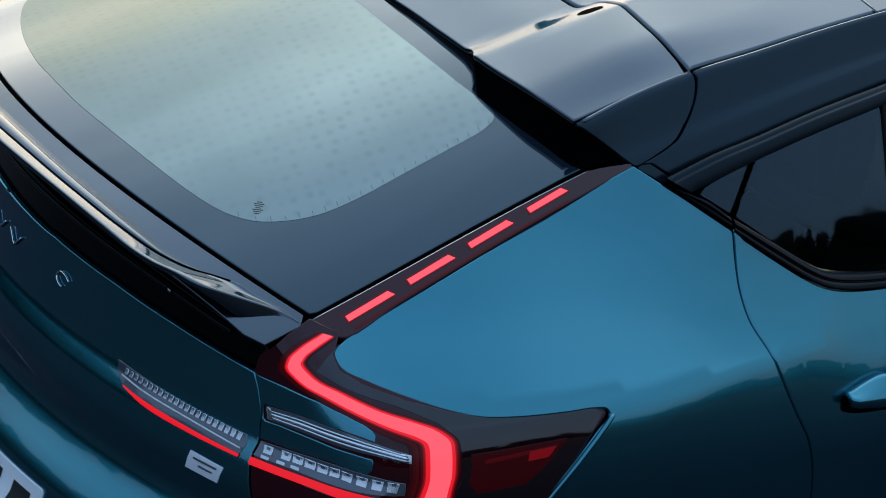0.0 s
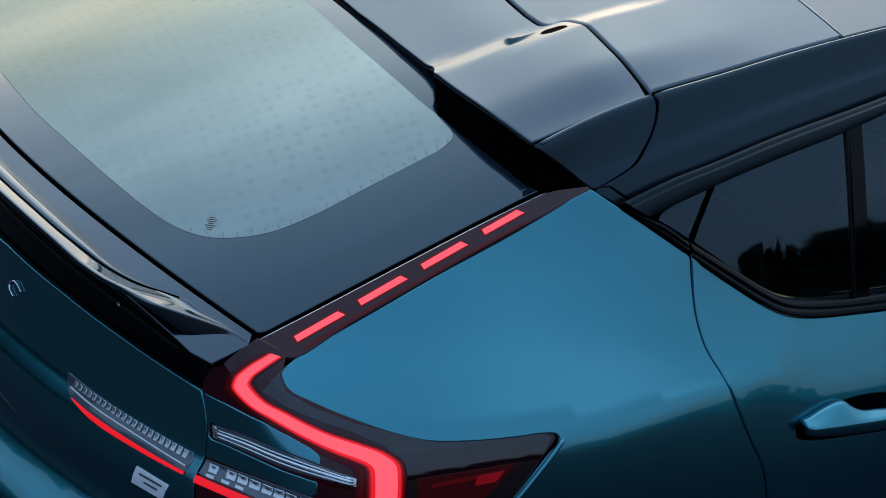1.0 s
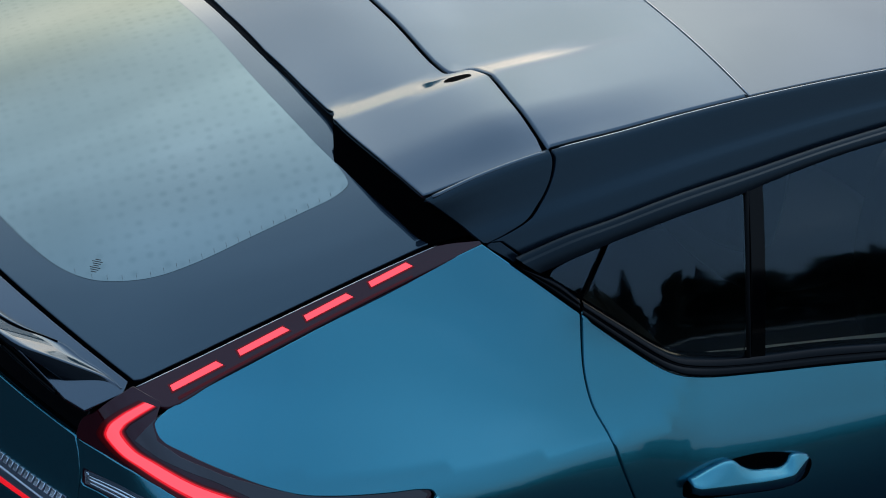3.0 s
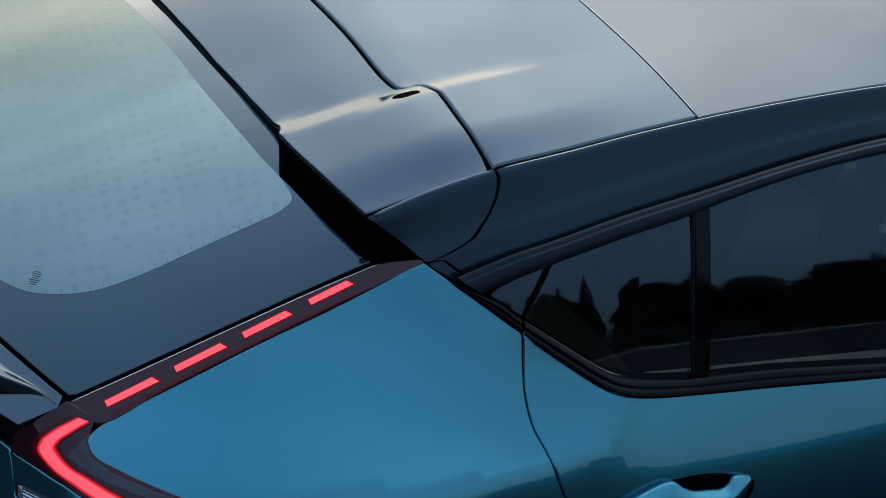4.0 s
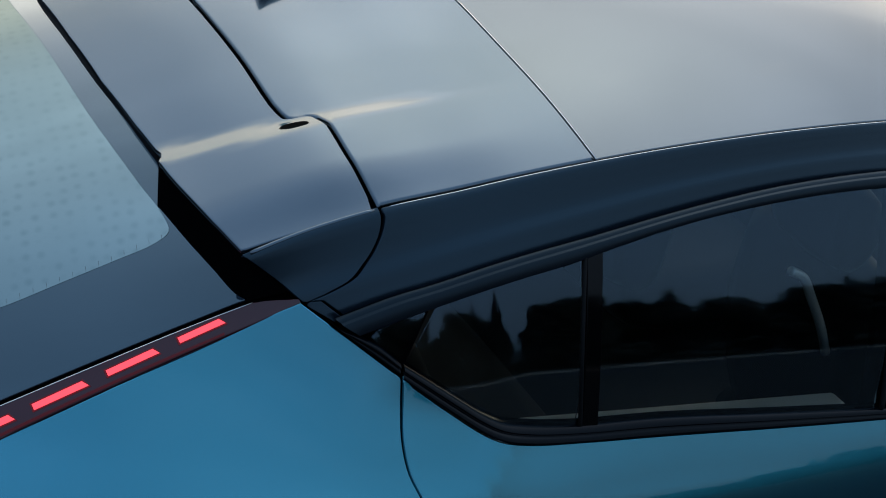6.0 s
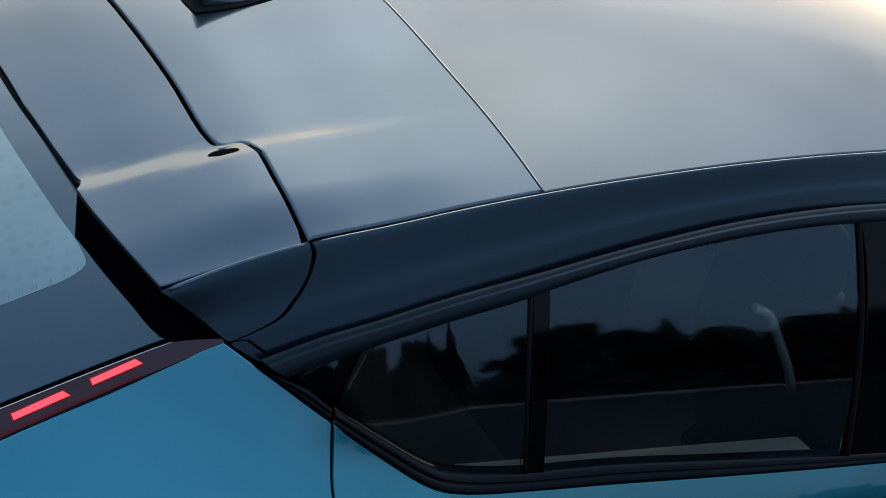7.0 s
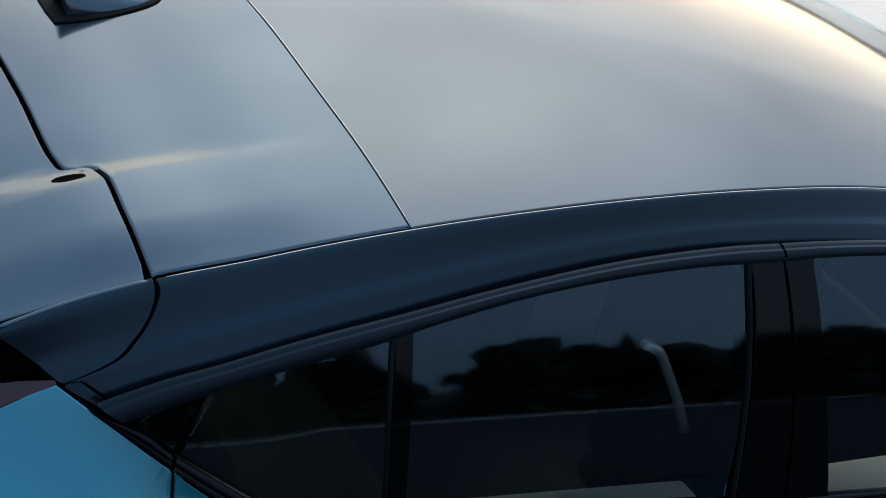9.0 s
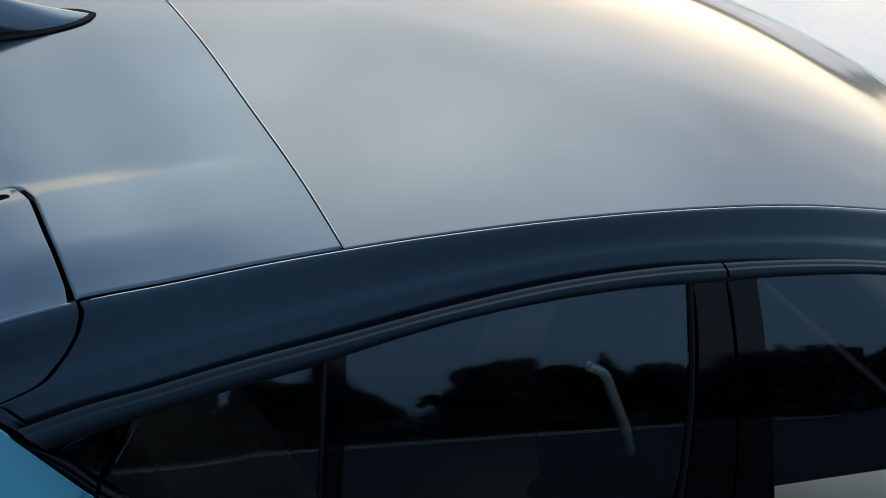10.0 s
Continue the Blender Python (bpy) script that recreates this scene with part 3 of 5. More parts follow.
def plant(kind, seed, height, at, label):
    tree = thing("tree", label, "tree", (0, 0, 0), "trees at the edge of the wood")
    trunk, crown = (conifer if kind else broadleaf)(seed, height)
    part("trunk", trunk, BARK, tree)
    part("crown", crown, NEEDLE if kind else LEAF, tree)
    tree.location = at
    return tree


models = [plant(1, 3, 6.8, (61, -2, 0.14), "dark conifer at the edge of the wood"), plant(0, 4, 5.6, (59, 12, 0.14), "broad dark tree at the edge of the wood"),
          plant(1, 5, 7.4, (56, 24, 0.14), "dark conifer at the edge of the wood"), plant(0, 6, 5.2, (48, 36, 0.14), "broad dark tree at the edge of the wood"),
          plant(0, 7, 6.2, (38, 46, 0.14), "broad dark tree at the edge of the wood")]
place = random.Random(11)
for row in range(3):
    for k in range(102):
        # from ahead on the right, round behind to the left
        a = radians(78 - 2.45 * k + place.uniform(-1.3, 1.3))
        # unseen trees behind left, added nearer and taller to darken the tailgate's reflections
        near = a < radians(-100)
        r = (30 if near else 58) + 6 * row + place.uniform(-2.5, 2.5)
        model = models[place.choice((0, 1, 1, 1, 2, 3, 3, 3, 4, 4, 4))]
        s = place.uniform(0.80, 1.14) * (1.5 if near else 1.0)
        copy = copy_thing(model, pose(r * math.cos(a), 1.0 + r * math.sin(a), 0.14, 0, 0, place.uniform(0, 360)))
        copy.scale = (s, s, s * place.uniform(0.9, 1.1))


def undergrowth(seed):
    """A thick, uneven belt of bushes along the foot of the trees."""
    rng = random.Random(seed)
    verts, faces = [], []
    for k in range(1200):
        a = radians(80 - 253 * k / 1200)
        # the bushes behind left are added too, unseen, in front of those trees
        r = (29 if a < radians(-100) else 57) + rng.uniform(-2.5, 6)
        high = 1.9 + 1.1 * math.sin(k * 0.21) * math.sin(k * 0.047 + 1) + rng.uniform(-0.3, 0.7)
        base = Vector((r * math.cos(a), 1.0 + r * math.sin(a), 0.10))
        for j in range(26):
            up = rng.random() ** 0.8
            c = base + Vector((rng.gauss(0, 0.55), rng.gauss(0, 0.55), up * high))
            w = rng.uniform(0.20, 0.42) * (1.15 - 0.5 * up)
            u = Vector((rng.gauss(0, 1), rng.gauss(0, 1), rng.gauss(0, 1))).normalized()
            v = u.orthogonal().normalized()
            i = len(verts)
            verts += [c - u * w, c + v * w * 0.7, c + u * w, c - v * w * 0.7]
            faces.append((i, i + 1, i + 2, i + 3))
    return mesh_of(verts, faces)


tagged(part("bushes", undergrowth(21), LEAF), "dark thicket of bushes at the foot of the wood", "bushes", kind="stuff")

# pale slabs added ahead on the left, in place of bright glare past the roof
apron = tagged(part("glare_slabs", sheet([[(x, y, 0.006) for x in (-21.0, -1.9)] for y in (5.2, 29.2)]), ASPHALT), "added pale slabs standing in for the bright glare ahead", "pavement", kind="structure")
slab = None
for i in range(6):
    for k in range(8):
        if slab is None:
            slab = part("slab", block((3.12, 2.95, 0.06), (0, 0, 0), 0.012), PALE_SLAB, apron)
            one = slab
        else:
            one = new("slab", slab.data)
            one.parent = apron
        one.location = (-3.5 - 3.18 * i, 6.7 + 3.0 * k, 0.004)


# ---- the car ----
car = thing("car", "teal-blue crossover with gloss black roof, parked on asphalt", "car", (0, 2.0, 0))


def join(*pieces):
    return np.vstack([np.array(p, float) for p in pieces])


def carpart(name, me, mat, label="", under=None):
    return part(name, me, mat, under if under is not None else car, label)


LAMP_EDGE = [(0.723, 1.245), (0.593, 1.189), (0.423, 1.138), (0.267, 1.083), (0.206, 1.062), (0.169, 1.048), (0.151, 1.037), (0.154, 1.024), (0.186, 1.008),
             (0.237, 0.989), (0.300, 0.969), (0.342, 0.960), (0.388, 0.956), (0.487, 0.952), (0.539, 0.950), (0.557, 0.946), (0.561, 0.938), (0.537, 0.916), (0.479, 0.853), (0.42, 0.775)]
SHUT = [(0.885, 1.146), (0.885, 1.093), (0.885, 1.043), (0.893, 1.002), (0.912, 0.965), (0.926, 0.928), (0.963, 0.855), (1.003, 0.791), (1.037, 0.70), (1.055, 0.60), (1.058, 0.50)]
BELT = [(0.885, 1.142), (0.973, 1.085), (1.045, 1.043), (1.076, 1.031), (1.130, 1.019), (1.252, 1.010), (1.414, 1.003), (1.662, 0.992), (2.021, 0.979), (2.085, 0.977)]
SILL = [(0.892, 1.159), (0.976, 1.110), (1.051, 1.067), (1.083, 1.053), (1.137, 1.042), (1.237, 1.033), (1.421, 1.029), (1.670, 1.015), (1.998, 0.999), (2.085, 0.996)]
SPLIT = [(2.085, 0.977), (2.110, 0.80), (2.108, 0.55), (2.095, 0.33)]
REAR_AXLE, FRONT_AXLE, AXLE_Z, ARCH = 0.67, 3.37, 0.345, 0.385


def arch(y, a, b, n=14, r=ARCH):
    t = np.radians(np.linspace(a, b, n))
    return np.stack([y + r * np.cos(t), AXLE_Z + r * np.sin(t)], -1)


def off(line, dy, dz):
    return np.array(line, float) + (dy, dz)


def side_panels(mirror):
    # quarter panel
    outline = join(spline(LAMP_EDGE, 4), [(0.36, 0.70)], arch(REAR_AXLE, 128, 12), spline(SHUT[::-1], 5)[:-1], [(0.884, 1.142), (0.803, 1.195)])
    quarter = carpart("quarter_panel", panel(side, outline, (0.012, 0.012), mirror=mirror), BLUE)
    fold = spline(LAMP_EDGE[16:], 5)
    part("lamp_fold", tube(side(fold[:, 0] + 0.003, fold[:, 1] - 0.001), 0.0045, 8, mirror), BLUE, quarter, "rounded fold along the lamp")
    # rear door
    outline = join(spline(off(SHUT, 0.005, -0.002), 5), [(1.061, 0.40), (1.10, 0.34), (2.09, 0.33)], spline(off(SPLIT[::-1], -0.002, 0), 5), spline(off(BELT[::-1], 0, -0.002), 4)[1:-1])
    door = carpart("rear_door", panel(side, outline, (0.025, 0.025), mirror=mirror), BLUE, "teal-blue rear door")
    handle(door, mirror, 1.09)
    # front door
    outline = join(spline(off(SPLIT, 0.004, 0), 5), [(3.10, 0.33)], spline([(3.12, 0.45), (3.15, 0.70), (3.13, 0.955)], 5), spline([(3.10, 0.957), (2.6, 0.968), (2.089, 0.977)], 5)[:-1])
    front = carpart("front_door", panel(side, outline, (0.04, 0.03), mirror=mirror), BLUE, "teal-blue front door")
    handle(front, mirror, 2.20)
    # front wing
    outline = join(spline([(3.135, 0.955), (3.155, 0.70), (3.125, 0.45)], 5), arch(FRONT_AXLE, 168, 20, 16, 0.39), [(3.98, 0.50), (4.0, 0.80), (3.85, 0.93), (3.5, 0.965)])
    carpart("front_wing", panel(side, outline, (0.04, 0.03), mirror=mirror), BLUE)
    # plastic along the sill and round the arches
    carpart("sill_cladding", panel(side, [(1.06, 0.20), (2.98, 0.20), (2.99, 0.325), (1.06, 0.325)], (0.06, 0.03), 0.03, lift=0.004, mirror=mirror), CLADDING)
    for y in (REAR_AXLE, FRONT_AXLE):
        ring = join(arch(y, 180, 0, 28, 0.40), arch(y, 0, 180, 28, 0.345))
        carpart("arch_cladding", panel(side, ring, (0.03, 0.03), 0.05, lift=0.006, mirror=mirror), CLADDING)
    # dark skin behind the gaps
    deep = lambda y, z: side(y, z) - np.array((0.016, 0, 0))
    outline = join([(0.30, 0.78)], arch(REAR_AXLE, 135, 8), [(1.1, 0.25), (2.98, 0.25)], arch(FRONT_AXLE, 172, 20), [(3.98, 0.55), (3.95, 0.9), (3.1, 0.95), (2.1, 0.97)],
                   spline(off(BELT[::-1], 0, -0.012), 2), [(0.80, 1.185), (0.70, 1.22)], spline(off(LAMP_EDGE[1:14], 0.02, -0.012), 2), [(0.5, 0.93), (0.42, 0.80)])
    carpart("inner_side", panel(deep, outline, (0.06, 0.05), 0.004, mirror=mirror), GAP)


def handle(door, mirror, y0):
    """A pull handle that stands off a black patch painted for its shaded cup."""
    dy = y0 - 1.09
    cup = off(spline([(1.076, 0.834), (1.076, 0.853), (1.090, 0.864), (1.135, 0.873), (1.19, 0.878), (1.255, 0.878), (1.31, 0.870), (1.368, 0.853), (1.378, 0.843), (1.370, 0.815), (1.342, 0.804), (1.21, 0.809), (1.090, 0.826)], 4, True), dy, 0)
    part("handle_cup_shade", panel(side, cup, (0.02, 0.02), 0.01, 0.001, 0.0015, mirror=mirror), GAP, door, "flat black patch for the shaded recess round the handle")
    upper = curve((1.075, 1.12, 1.158, 1.172, 1.19, 1.215, 1.25, 1.298, 1.308, 1.325, 1.358), (0.868, 0.879, 0.885, 0.884, 0.873, 0.862, 0.857, 0.858, 0.868, 0.870, 0.860))
    lower = curve((1.075, 1.145, 1.21, 1.29, 1.335, 1.350, 1.358), (0.846, 0.834, 0.827, 0.822, 0.824, 0.836, 0.852))
    ridge = curve((1.075, 1.17, 1.29, 1.358), (0.862, 0.853, 0.847, 0.856))
    rows = []
    for y in np.r_[1.075, 1.078, np.linspace(1.085, 1.345, 36), 1.352, 1.358]:
        zt, zb, zr = float(upper(y)), float(lower(y)), float(ridge(y))
        zr = min(max(zr, zb + 0.2 * (zt - zb)), zt - 0.15 * (zt - zb))
        stand = 0.033 * min(1.0, 0.80 + (y - 1.075) * 18, 0.25 + (1.358 - y) * 14)
        sec = [(0.0, zb), (0.70, zb), (0.86, zb + 0.12 * (zr - zb)), (0.97, zr - 0.25 * (zr - zb)), (1.0, zr - 0.0012), (0.98, zr + 0.0012), (0.80, zr + 0.35 * (zt - zr)), (0.55, zr + 0.85 * (zt - zr)), (0.42, zt), (0.25, zt - 0.001), (0.0, zt - 0.004)]
        rows.append([(float(side_x(y + dy, z)) + stand * u, y + 0.007 + dy, z) for u, z in sec])
    ends = lambda r: [tuple(np.mean(r, 0))] * 11
    part("door_handle", sheet([ends(rows[0])] + rows + [ends(rows[-1])], mirror, -1, True), BLUE, door, "body-coloured pull handle")


FRAME_SHAPE = ((0.0, -0.014), (0.0, -0.006), (0.14, -0.005), (0.17, -0.004), (0.19, 0.000), (0.22, 0.0012), (0.50, 0.0022), (0.90, 0.0026), (0.95, 0.0018), (1.0, -0.002), (1.0, -0.012))
BELT_SHAPE = ((0.0, -0.012), (0.0, -0.002), (0.06, 0.003), (0.30, 0.007), (0.36, 0.0065), (0.40, 0.002), (0.52, 0.001), (0.58, 0.004), (0.80, 0.006), (0.94, 0.003), (1.0, -0.002), (1.0, -0.012))


def band(upper, lower, surface_up, surface_low, shape, per=5, push=(0.0, 0.0)):
    """Rows of a moulding between two lines on two surfaces; shape holds its section, (share down, stand-off)."""
    u, w = spline(upper, per), spline(lower, per)
    a = surface_up(u[:, 0], u[:, 1]) + (push[0], 0, 0)
    b = surface_low(w[:, 0], w[:, 1]) + (push[1], 0, 0)
    grid = np.linspace(0, 1, 72)

    def spaced(q):
        far = np.r_[0, np.cumsum(np.linalg.norm(np.diff(q, axis=0), axis=1))]
        return np.stack([np.interp(grid, far / far[-1], q[:, k]) for k in range(3)], -1)

    a, b = spaced(a), spaced(b)
    return [a + (b - a) * t + (out, 0, 0) for t, out in shape]


def greenhouse(mirror):
    # rail and the tail end of it
    start = [(0.871, 0.0), (0.875, 0.125), (0.866, 0.370), (0.845, 0.578), (0.813, 0.716), (0.773, 0.782), (0.746, 0.804)]
    low_v = curve((0.80, 0.93, 1.27, 1.47, 2.0, 2.95), (1.08, 1.09, 1.13, 1.16, 1.19, 1.19))
    outline = join(spline(start, 5), [(0.7665, 0.842)], [(y, float(low_v(y))) for y in np.linspace(0.801, 2.95, 50)], [(y, 0.0) for y in np.linspace(2.95, 0.88, 50)])
    carpart("roof_rail", panel(rail, outline, (0.024, 0.0125), 0.014, 0.0016, turn=-1, mirror=mirror), RAIL, "gloss black roof rail over the doors")
    outline = join([(0.744, 0.812), (0.739, 0.835), (0.744, 0.88), (0.785, 1.13), (0.7975, 1.095), (0.7625, 0.842)])
    carpart("rail_end", panel(rail, outline, (0.02, 0.06), 0.008, 0.001, turn=-1, mirror=mirror), RAIL)
    deep = lambda y, v: rail(y, v) - np.array((0.014, 0, 0.010))
    carpart("inner_rail", panel(deep, [(0.70, 0.03), (2.95, 0.03), (2.95, 1.24), (0.815, 1.16), (0.75, 0.82)], (0.06, 0.2), 0.003, turn=-1, mirror=mirror), GAP)
    # door frames
    top = [(0.777, 1.227), (0.874, 1.260), (0.945, 1.278), (1.072, 1.311), (1.254, 1.346), (1.450, 1.384), (1.661, 1.417), (1.893, 1.438), (1.996, 1.442)]
    low = [(0.815, 1.206), (0.946, 1.248), (1.074, 1.282), (1.219, 1.312), (1.264, 1.324), (1.451, 1.366), (1.664, 1.397), (1.836, 1.412), (1.915, 1.415), (2.003, 1.419)]
    top2 = [(2.002, 1.442), (2.081, 1.445), (2.370, 1.444), (2.62, 1.418), (2.90, 1.345), (3.15, 1.23), (3.42, 1.03)]
    low2 = [(2.008, 1.419), (2.072, 1.423), (2.218, 1.427), (2.373, 1.426), (2.62, 1.396), (2.88, 1.318), (3.10, 1.21), (3.33, 1.03)]
    carpart("rear_door_frame", sheet(band(top, low, glass, glass, FRAME_SHAPE, push=(0.004, 0.003)), mirror, -1), FRAME, "dark frame over the rear door glass")
    carpart("front_door_frame", sheet(band(top2, low2, glass, glass, FRAME_SHAPE, push=(0.004, 0.003)), mirror, -1), FRAME)
    # mouldings under the glass
    carpart("quarter_moulding", sheet(band([(0.781, 1.216), (0.846, 1.190), (0.885, 1.163)], [(0.770, 1.221), (0.815, 1.191), (0.880, 1.150)], glass, side, BELT_SHAPE, push=(0.004, 0.002)), mirror, -1), BELT_BLACK)
    carpart("belt_moulding", sheet(band(SILL, BELT, glass, side, BELT_SHAPE, push=(0.003, 0.002)), mirror, -1), BELT_BLACK, "glossy dark moulding under the rear door glass")
    carpart("front_belt_moulding", sheet(band([(2.090, 0.996), (2.6, 0.985), (3.30, 0.972)], [(2.090, 0.977), (2.6, 0.966), (3.30, 0.952)], glass, side, BELT_SHAPE, push=(0.003, 0.002)), mirror, -1), BELT_BLACK)
    # panes
    thin = dict(thick=0.004, edge=0.0006, mirror=mirror)
    outline = [(0.832, 1.200), (0.845, 1.212), (0.933, 1.250), (0.930, 1.242), (0.889, 1.166)]
    carpart("corner_pane", panel(glass, outline, (0.03, 0.03), **thin), SIDE_GLASS)
    outline = join([(0.900, 1.160), (0.950, 1.255)], spline(low[2:5], 4)[:-3], [(1.224, 1.314), (1.241, 1.03)], spline(SILL[5:0:-1], 4))
    carpart("quarter_pane", panel(glass, outline, (0.05, 0.05), **thin), SIDE_GLASS)
    outline = join([(1.264, 1.327)], spline(low[5:9], 4), [(1.930, 1.330)], spline([(1.945, 1.226), (1.949, 1.129), (1.942, 1.049), (1.940, 1.000)], 4), spline(SILL[7:4:-1], 4)[:-3], [(1.283, 1.03)])
    carpart("rear_door_pane", panel(glass, outline, (0.05, 0.05), **thin), SIDE_GLASS, "privacy glass of the rear door")
    outline = join(spline(low2[1:], 4), [(3.30, 0.972), (2.6, 0.985), (2.188, 0.994)])
    carpart("front_door_pane", panel(glass, outline, (0.05, 0.05), **thin), DOOR_GLASS)
    # strips and pillar covers
    outline = [(1.2335, 1.318), (1.2500, 1.028), (1.2820, 1.026), (1.2645, 1.327)]
    carpart("divider_strip", panel(glass, outline, (0.03, 0.03), 0.006, 0.001, 0.004, mirror=mirror), PIANO, "gloss black divider between the rear panes")
    carpart("divider_seal", tube(glass(*np.array([(1.2290, 1.318), (1.2455, 1.028)]).T) + (0.002, 0, 0), 0.0042, 6, mirror), RUBBER)
    line = join([(1.921, 1.415)], spline([(1.937, 1.322), (1.949, 1.226), (1.954, 1.129), (1.956, 1.049), (1.957, 1.0)], 4))
    carpart("pillar_seal", tube(glass(line[:, 0], line[:, 1]) + (0.002, 0, 0), 0.0055, 6, mirror), RUBBER)
    outline = join(spline([(1.929, 1.416), (1.951, 1.322), (1.964, 1.187), (1.967, 1.047), (1.968, 1.0)], 4), spline([(2.080, 0.992), (2.073, 1.10), (2.045, 1.26), (2.031, 1.319), (2.000, 1.419)], 4))
    carpart("pillar_cover", panel(glass, outline, (0.04, 0.04), 0.008, 0.0015, 0.003, mirror=mirror), PIANO)
    outline = join(spline([(2.006, 1.420), (2.037, 1.319), (2.051, 1.26), (2.079, 1.10), (2.087, 0.992)], 4), spline([(2.190, 0.99), (2.182, 1.03), (2.147, 1.167), (2.104, 1.317), (2.070, 1.423)], 4))
    carpart("pillar_cover", panel(glass, outline, (0.04, 0.04), 0.008, 0.0015, 0.003, mirror=mirror), PIANO)
    # dark liner behind the seams of the frame
    deep = lambda y, z: glass(y, z) - np.array((0.010, 0, 0))
    outline = join(spline(top, 3), spline(off(low[::-1], 0, -0.006), 3))
    carpart("frame_liner", panel(deep, outline, (0.04, 0.02), 0.003, mirror=mirror), GAP)
    outline = join(spline(off(SILL, 0, 0.004), 3), spline(off(BELT[::-1], 0, -0.004), 3))
    carpart("belt_liner", panel(deep, outline, (0.04, 0.02), 0.003, mirror=mirror), GAP)
    outline = [(1.960, 1.43), (2.10, 1.43), (2.19, 0.98), (1.955, 0.98)]
    carpart("pillar", panel(deep, outline, (0.05, 0.05), 0.05, mirror=mirror), GAP)
    carpart("quarter_liner", panel(deep, [(0.785, 1.228), (0.80, 1.23), (0.94, 1.275), (0.95, 1.26), (0.90, 1.15), (0.885, 1.14), (0.785, 1.206)], (0.04, 0.03), 0.003, mirror=mirror), GAP)
    # wing flank of the roof spoiler
    outline = join(spline([(0.632, -0.008), (0.667, 0.27), (0.732, 0.78)], 5), [(0.739, 0.800)], spline([(0.767, 0.773), (0.806, 0.706), (0.837, 0.572), (0.859, 0.365), (0.867, 0.122), (0.8645, -0.008)], 5))
    carpart("spoiler_flank", panel(rail, outline, (0.02, 0.06), 0.012, 0.0009, turn=-1, mirror=mirror), RAIL)


for flipped in (False, True):
    side_panels(flipped)
    greenhouse(flipped)

# roof, from the windscreen back
FIN = MIDDLE - 0.02
SEAM = [(0.0, 0.785), (0.155, 0.789), (0.330, 0.796), (0.348, 0.803), (0.3535, 0.815), (0.3555, 0.835), (0.362, 0.844), (0.378, 0.847), (0.413, 0.849), (0.492, 0.850), (0.597, 0.857)]
edge_right = lambda a, b, gap, n=30: [(float(EDGE_X(y)) - gap, y) for y in np.linspace(a, b, n)]
LINE = [(0.0, 1.253), (0.26, 1.256), (0.46, 1.270), (0.602, 1.279)]
half = join(spline(off(SEAM, 0, 0.009), 5), edge_right(0.872, 1.272, 0.0065, 12), spline(off(LINE[::-1], 0, -0.001), 5))
carpart("rear_roof_panel", panel(roof, both(half), (0.022, 0.022), 0.012, 0.0035), BLACK, "gloss black steel roof behind the glass roof")
half = join(spline(off(LINE, 0, 0.001), 5), edge_right(1.285, 2.88, 0.0042, 30), spline([(0.570, 2.92), (0.40, 2.96), (0.2, 3.025), (0.0, 3.085)], 5))
carpart("roof_glass", panel(roof, both(half), (0.035, 0.035), 0.010, 0.0012), ROOF_GLASS, "dark panoramic glass roof")
front_band = [(0.570, 2.923), (0.40, 2.963), (0.2, 3.028), (0.0, 3.088)]
carpart("roof_header", panel(roof, both(join(spline(off(front_band, 0, 0.0)[::-1], 5), spline(off(front_band, 0, 0.026), 5))), (0.03, 0.02), 0.008, 0.001, -0.006), RUBBER, "black seal over the windscreen")
half = join([(0.0, 0.559), (0.115, 0.563), (0.247, 0.577), (0.324, 0.589), (0.345, 0.590)], spline([(0.362, 0.583), (0.376, 0.574), (0.390, 0.574), (0.43, 0.580), (0.47, 0.589), (0.526, 0.604), (0.56, 0.617), (0.602, 0.633)], 6),
            spline([(0.6035, 0.645), (0.6030, 0.738), (0.6015, 0.853)], 5), spline(SEAM[::-1], 5)[1:])
spoiler = carpart("roof_spoiler", panel(roof, both(half), (0.018, 0.018), 0.010, 0.0016), BLACK, "gloss black roof spoiler with two raised wings")
# dark strip on the glass, painted for the shade and reflection under the spoiler
seal = [(0.0, 0.556), (0.100, 0.561), (0.224, 0.577), (0.295, 0.587), (0.336, 0.594), (0.38, 0.59)]
carpart("spoiler_edge_shade", panel(hatch, both(join(spline(seal, 4), [(0.40, 0.64), (0.0, 0.64)])), (0.03, 0.03), 0.002, 0.0004, 0.0025), RUBBER, under=spoiler)
deep_roof = lambda x, y: roof(x, y) - np.array((0, 0, 0.013))
carpart("inner_roof", panel(deep_roof, both([(0.0, 0.62), (0.55, 0.66), (0.60, 0.70), (0.603, 2.80), (0.0, 2.9)]), (0.06, 0.06), 0.004), GAP)
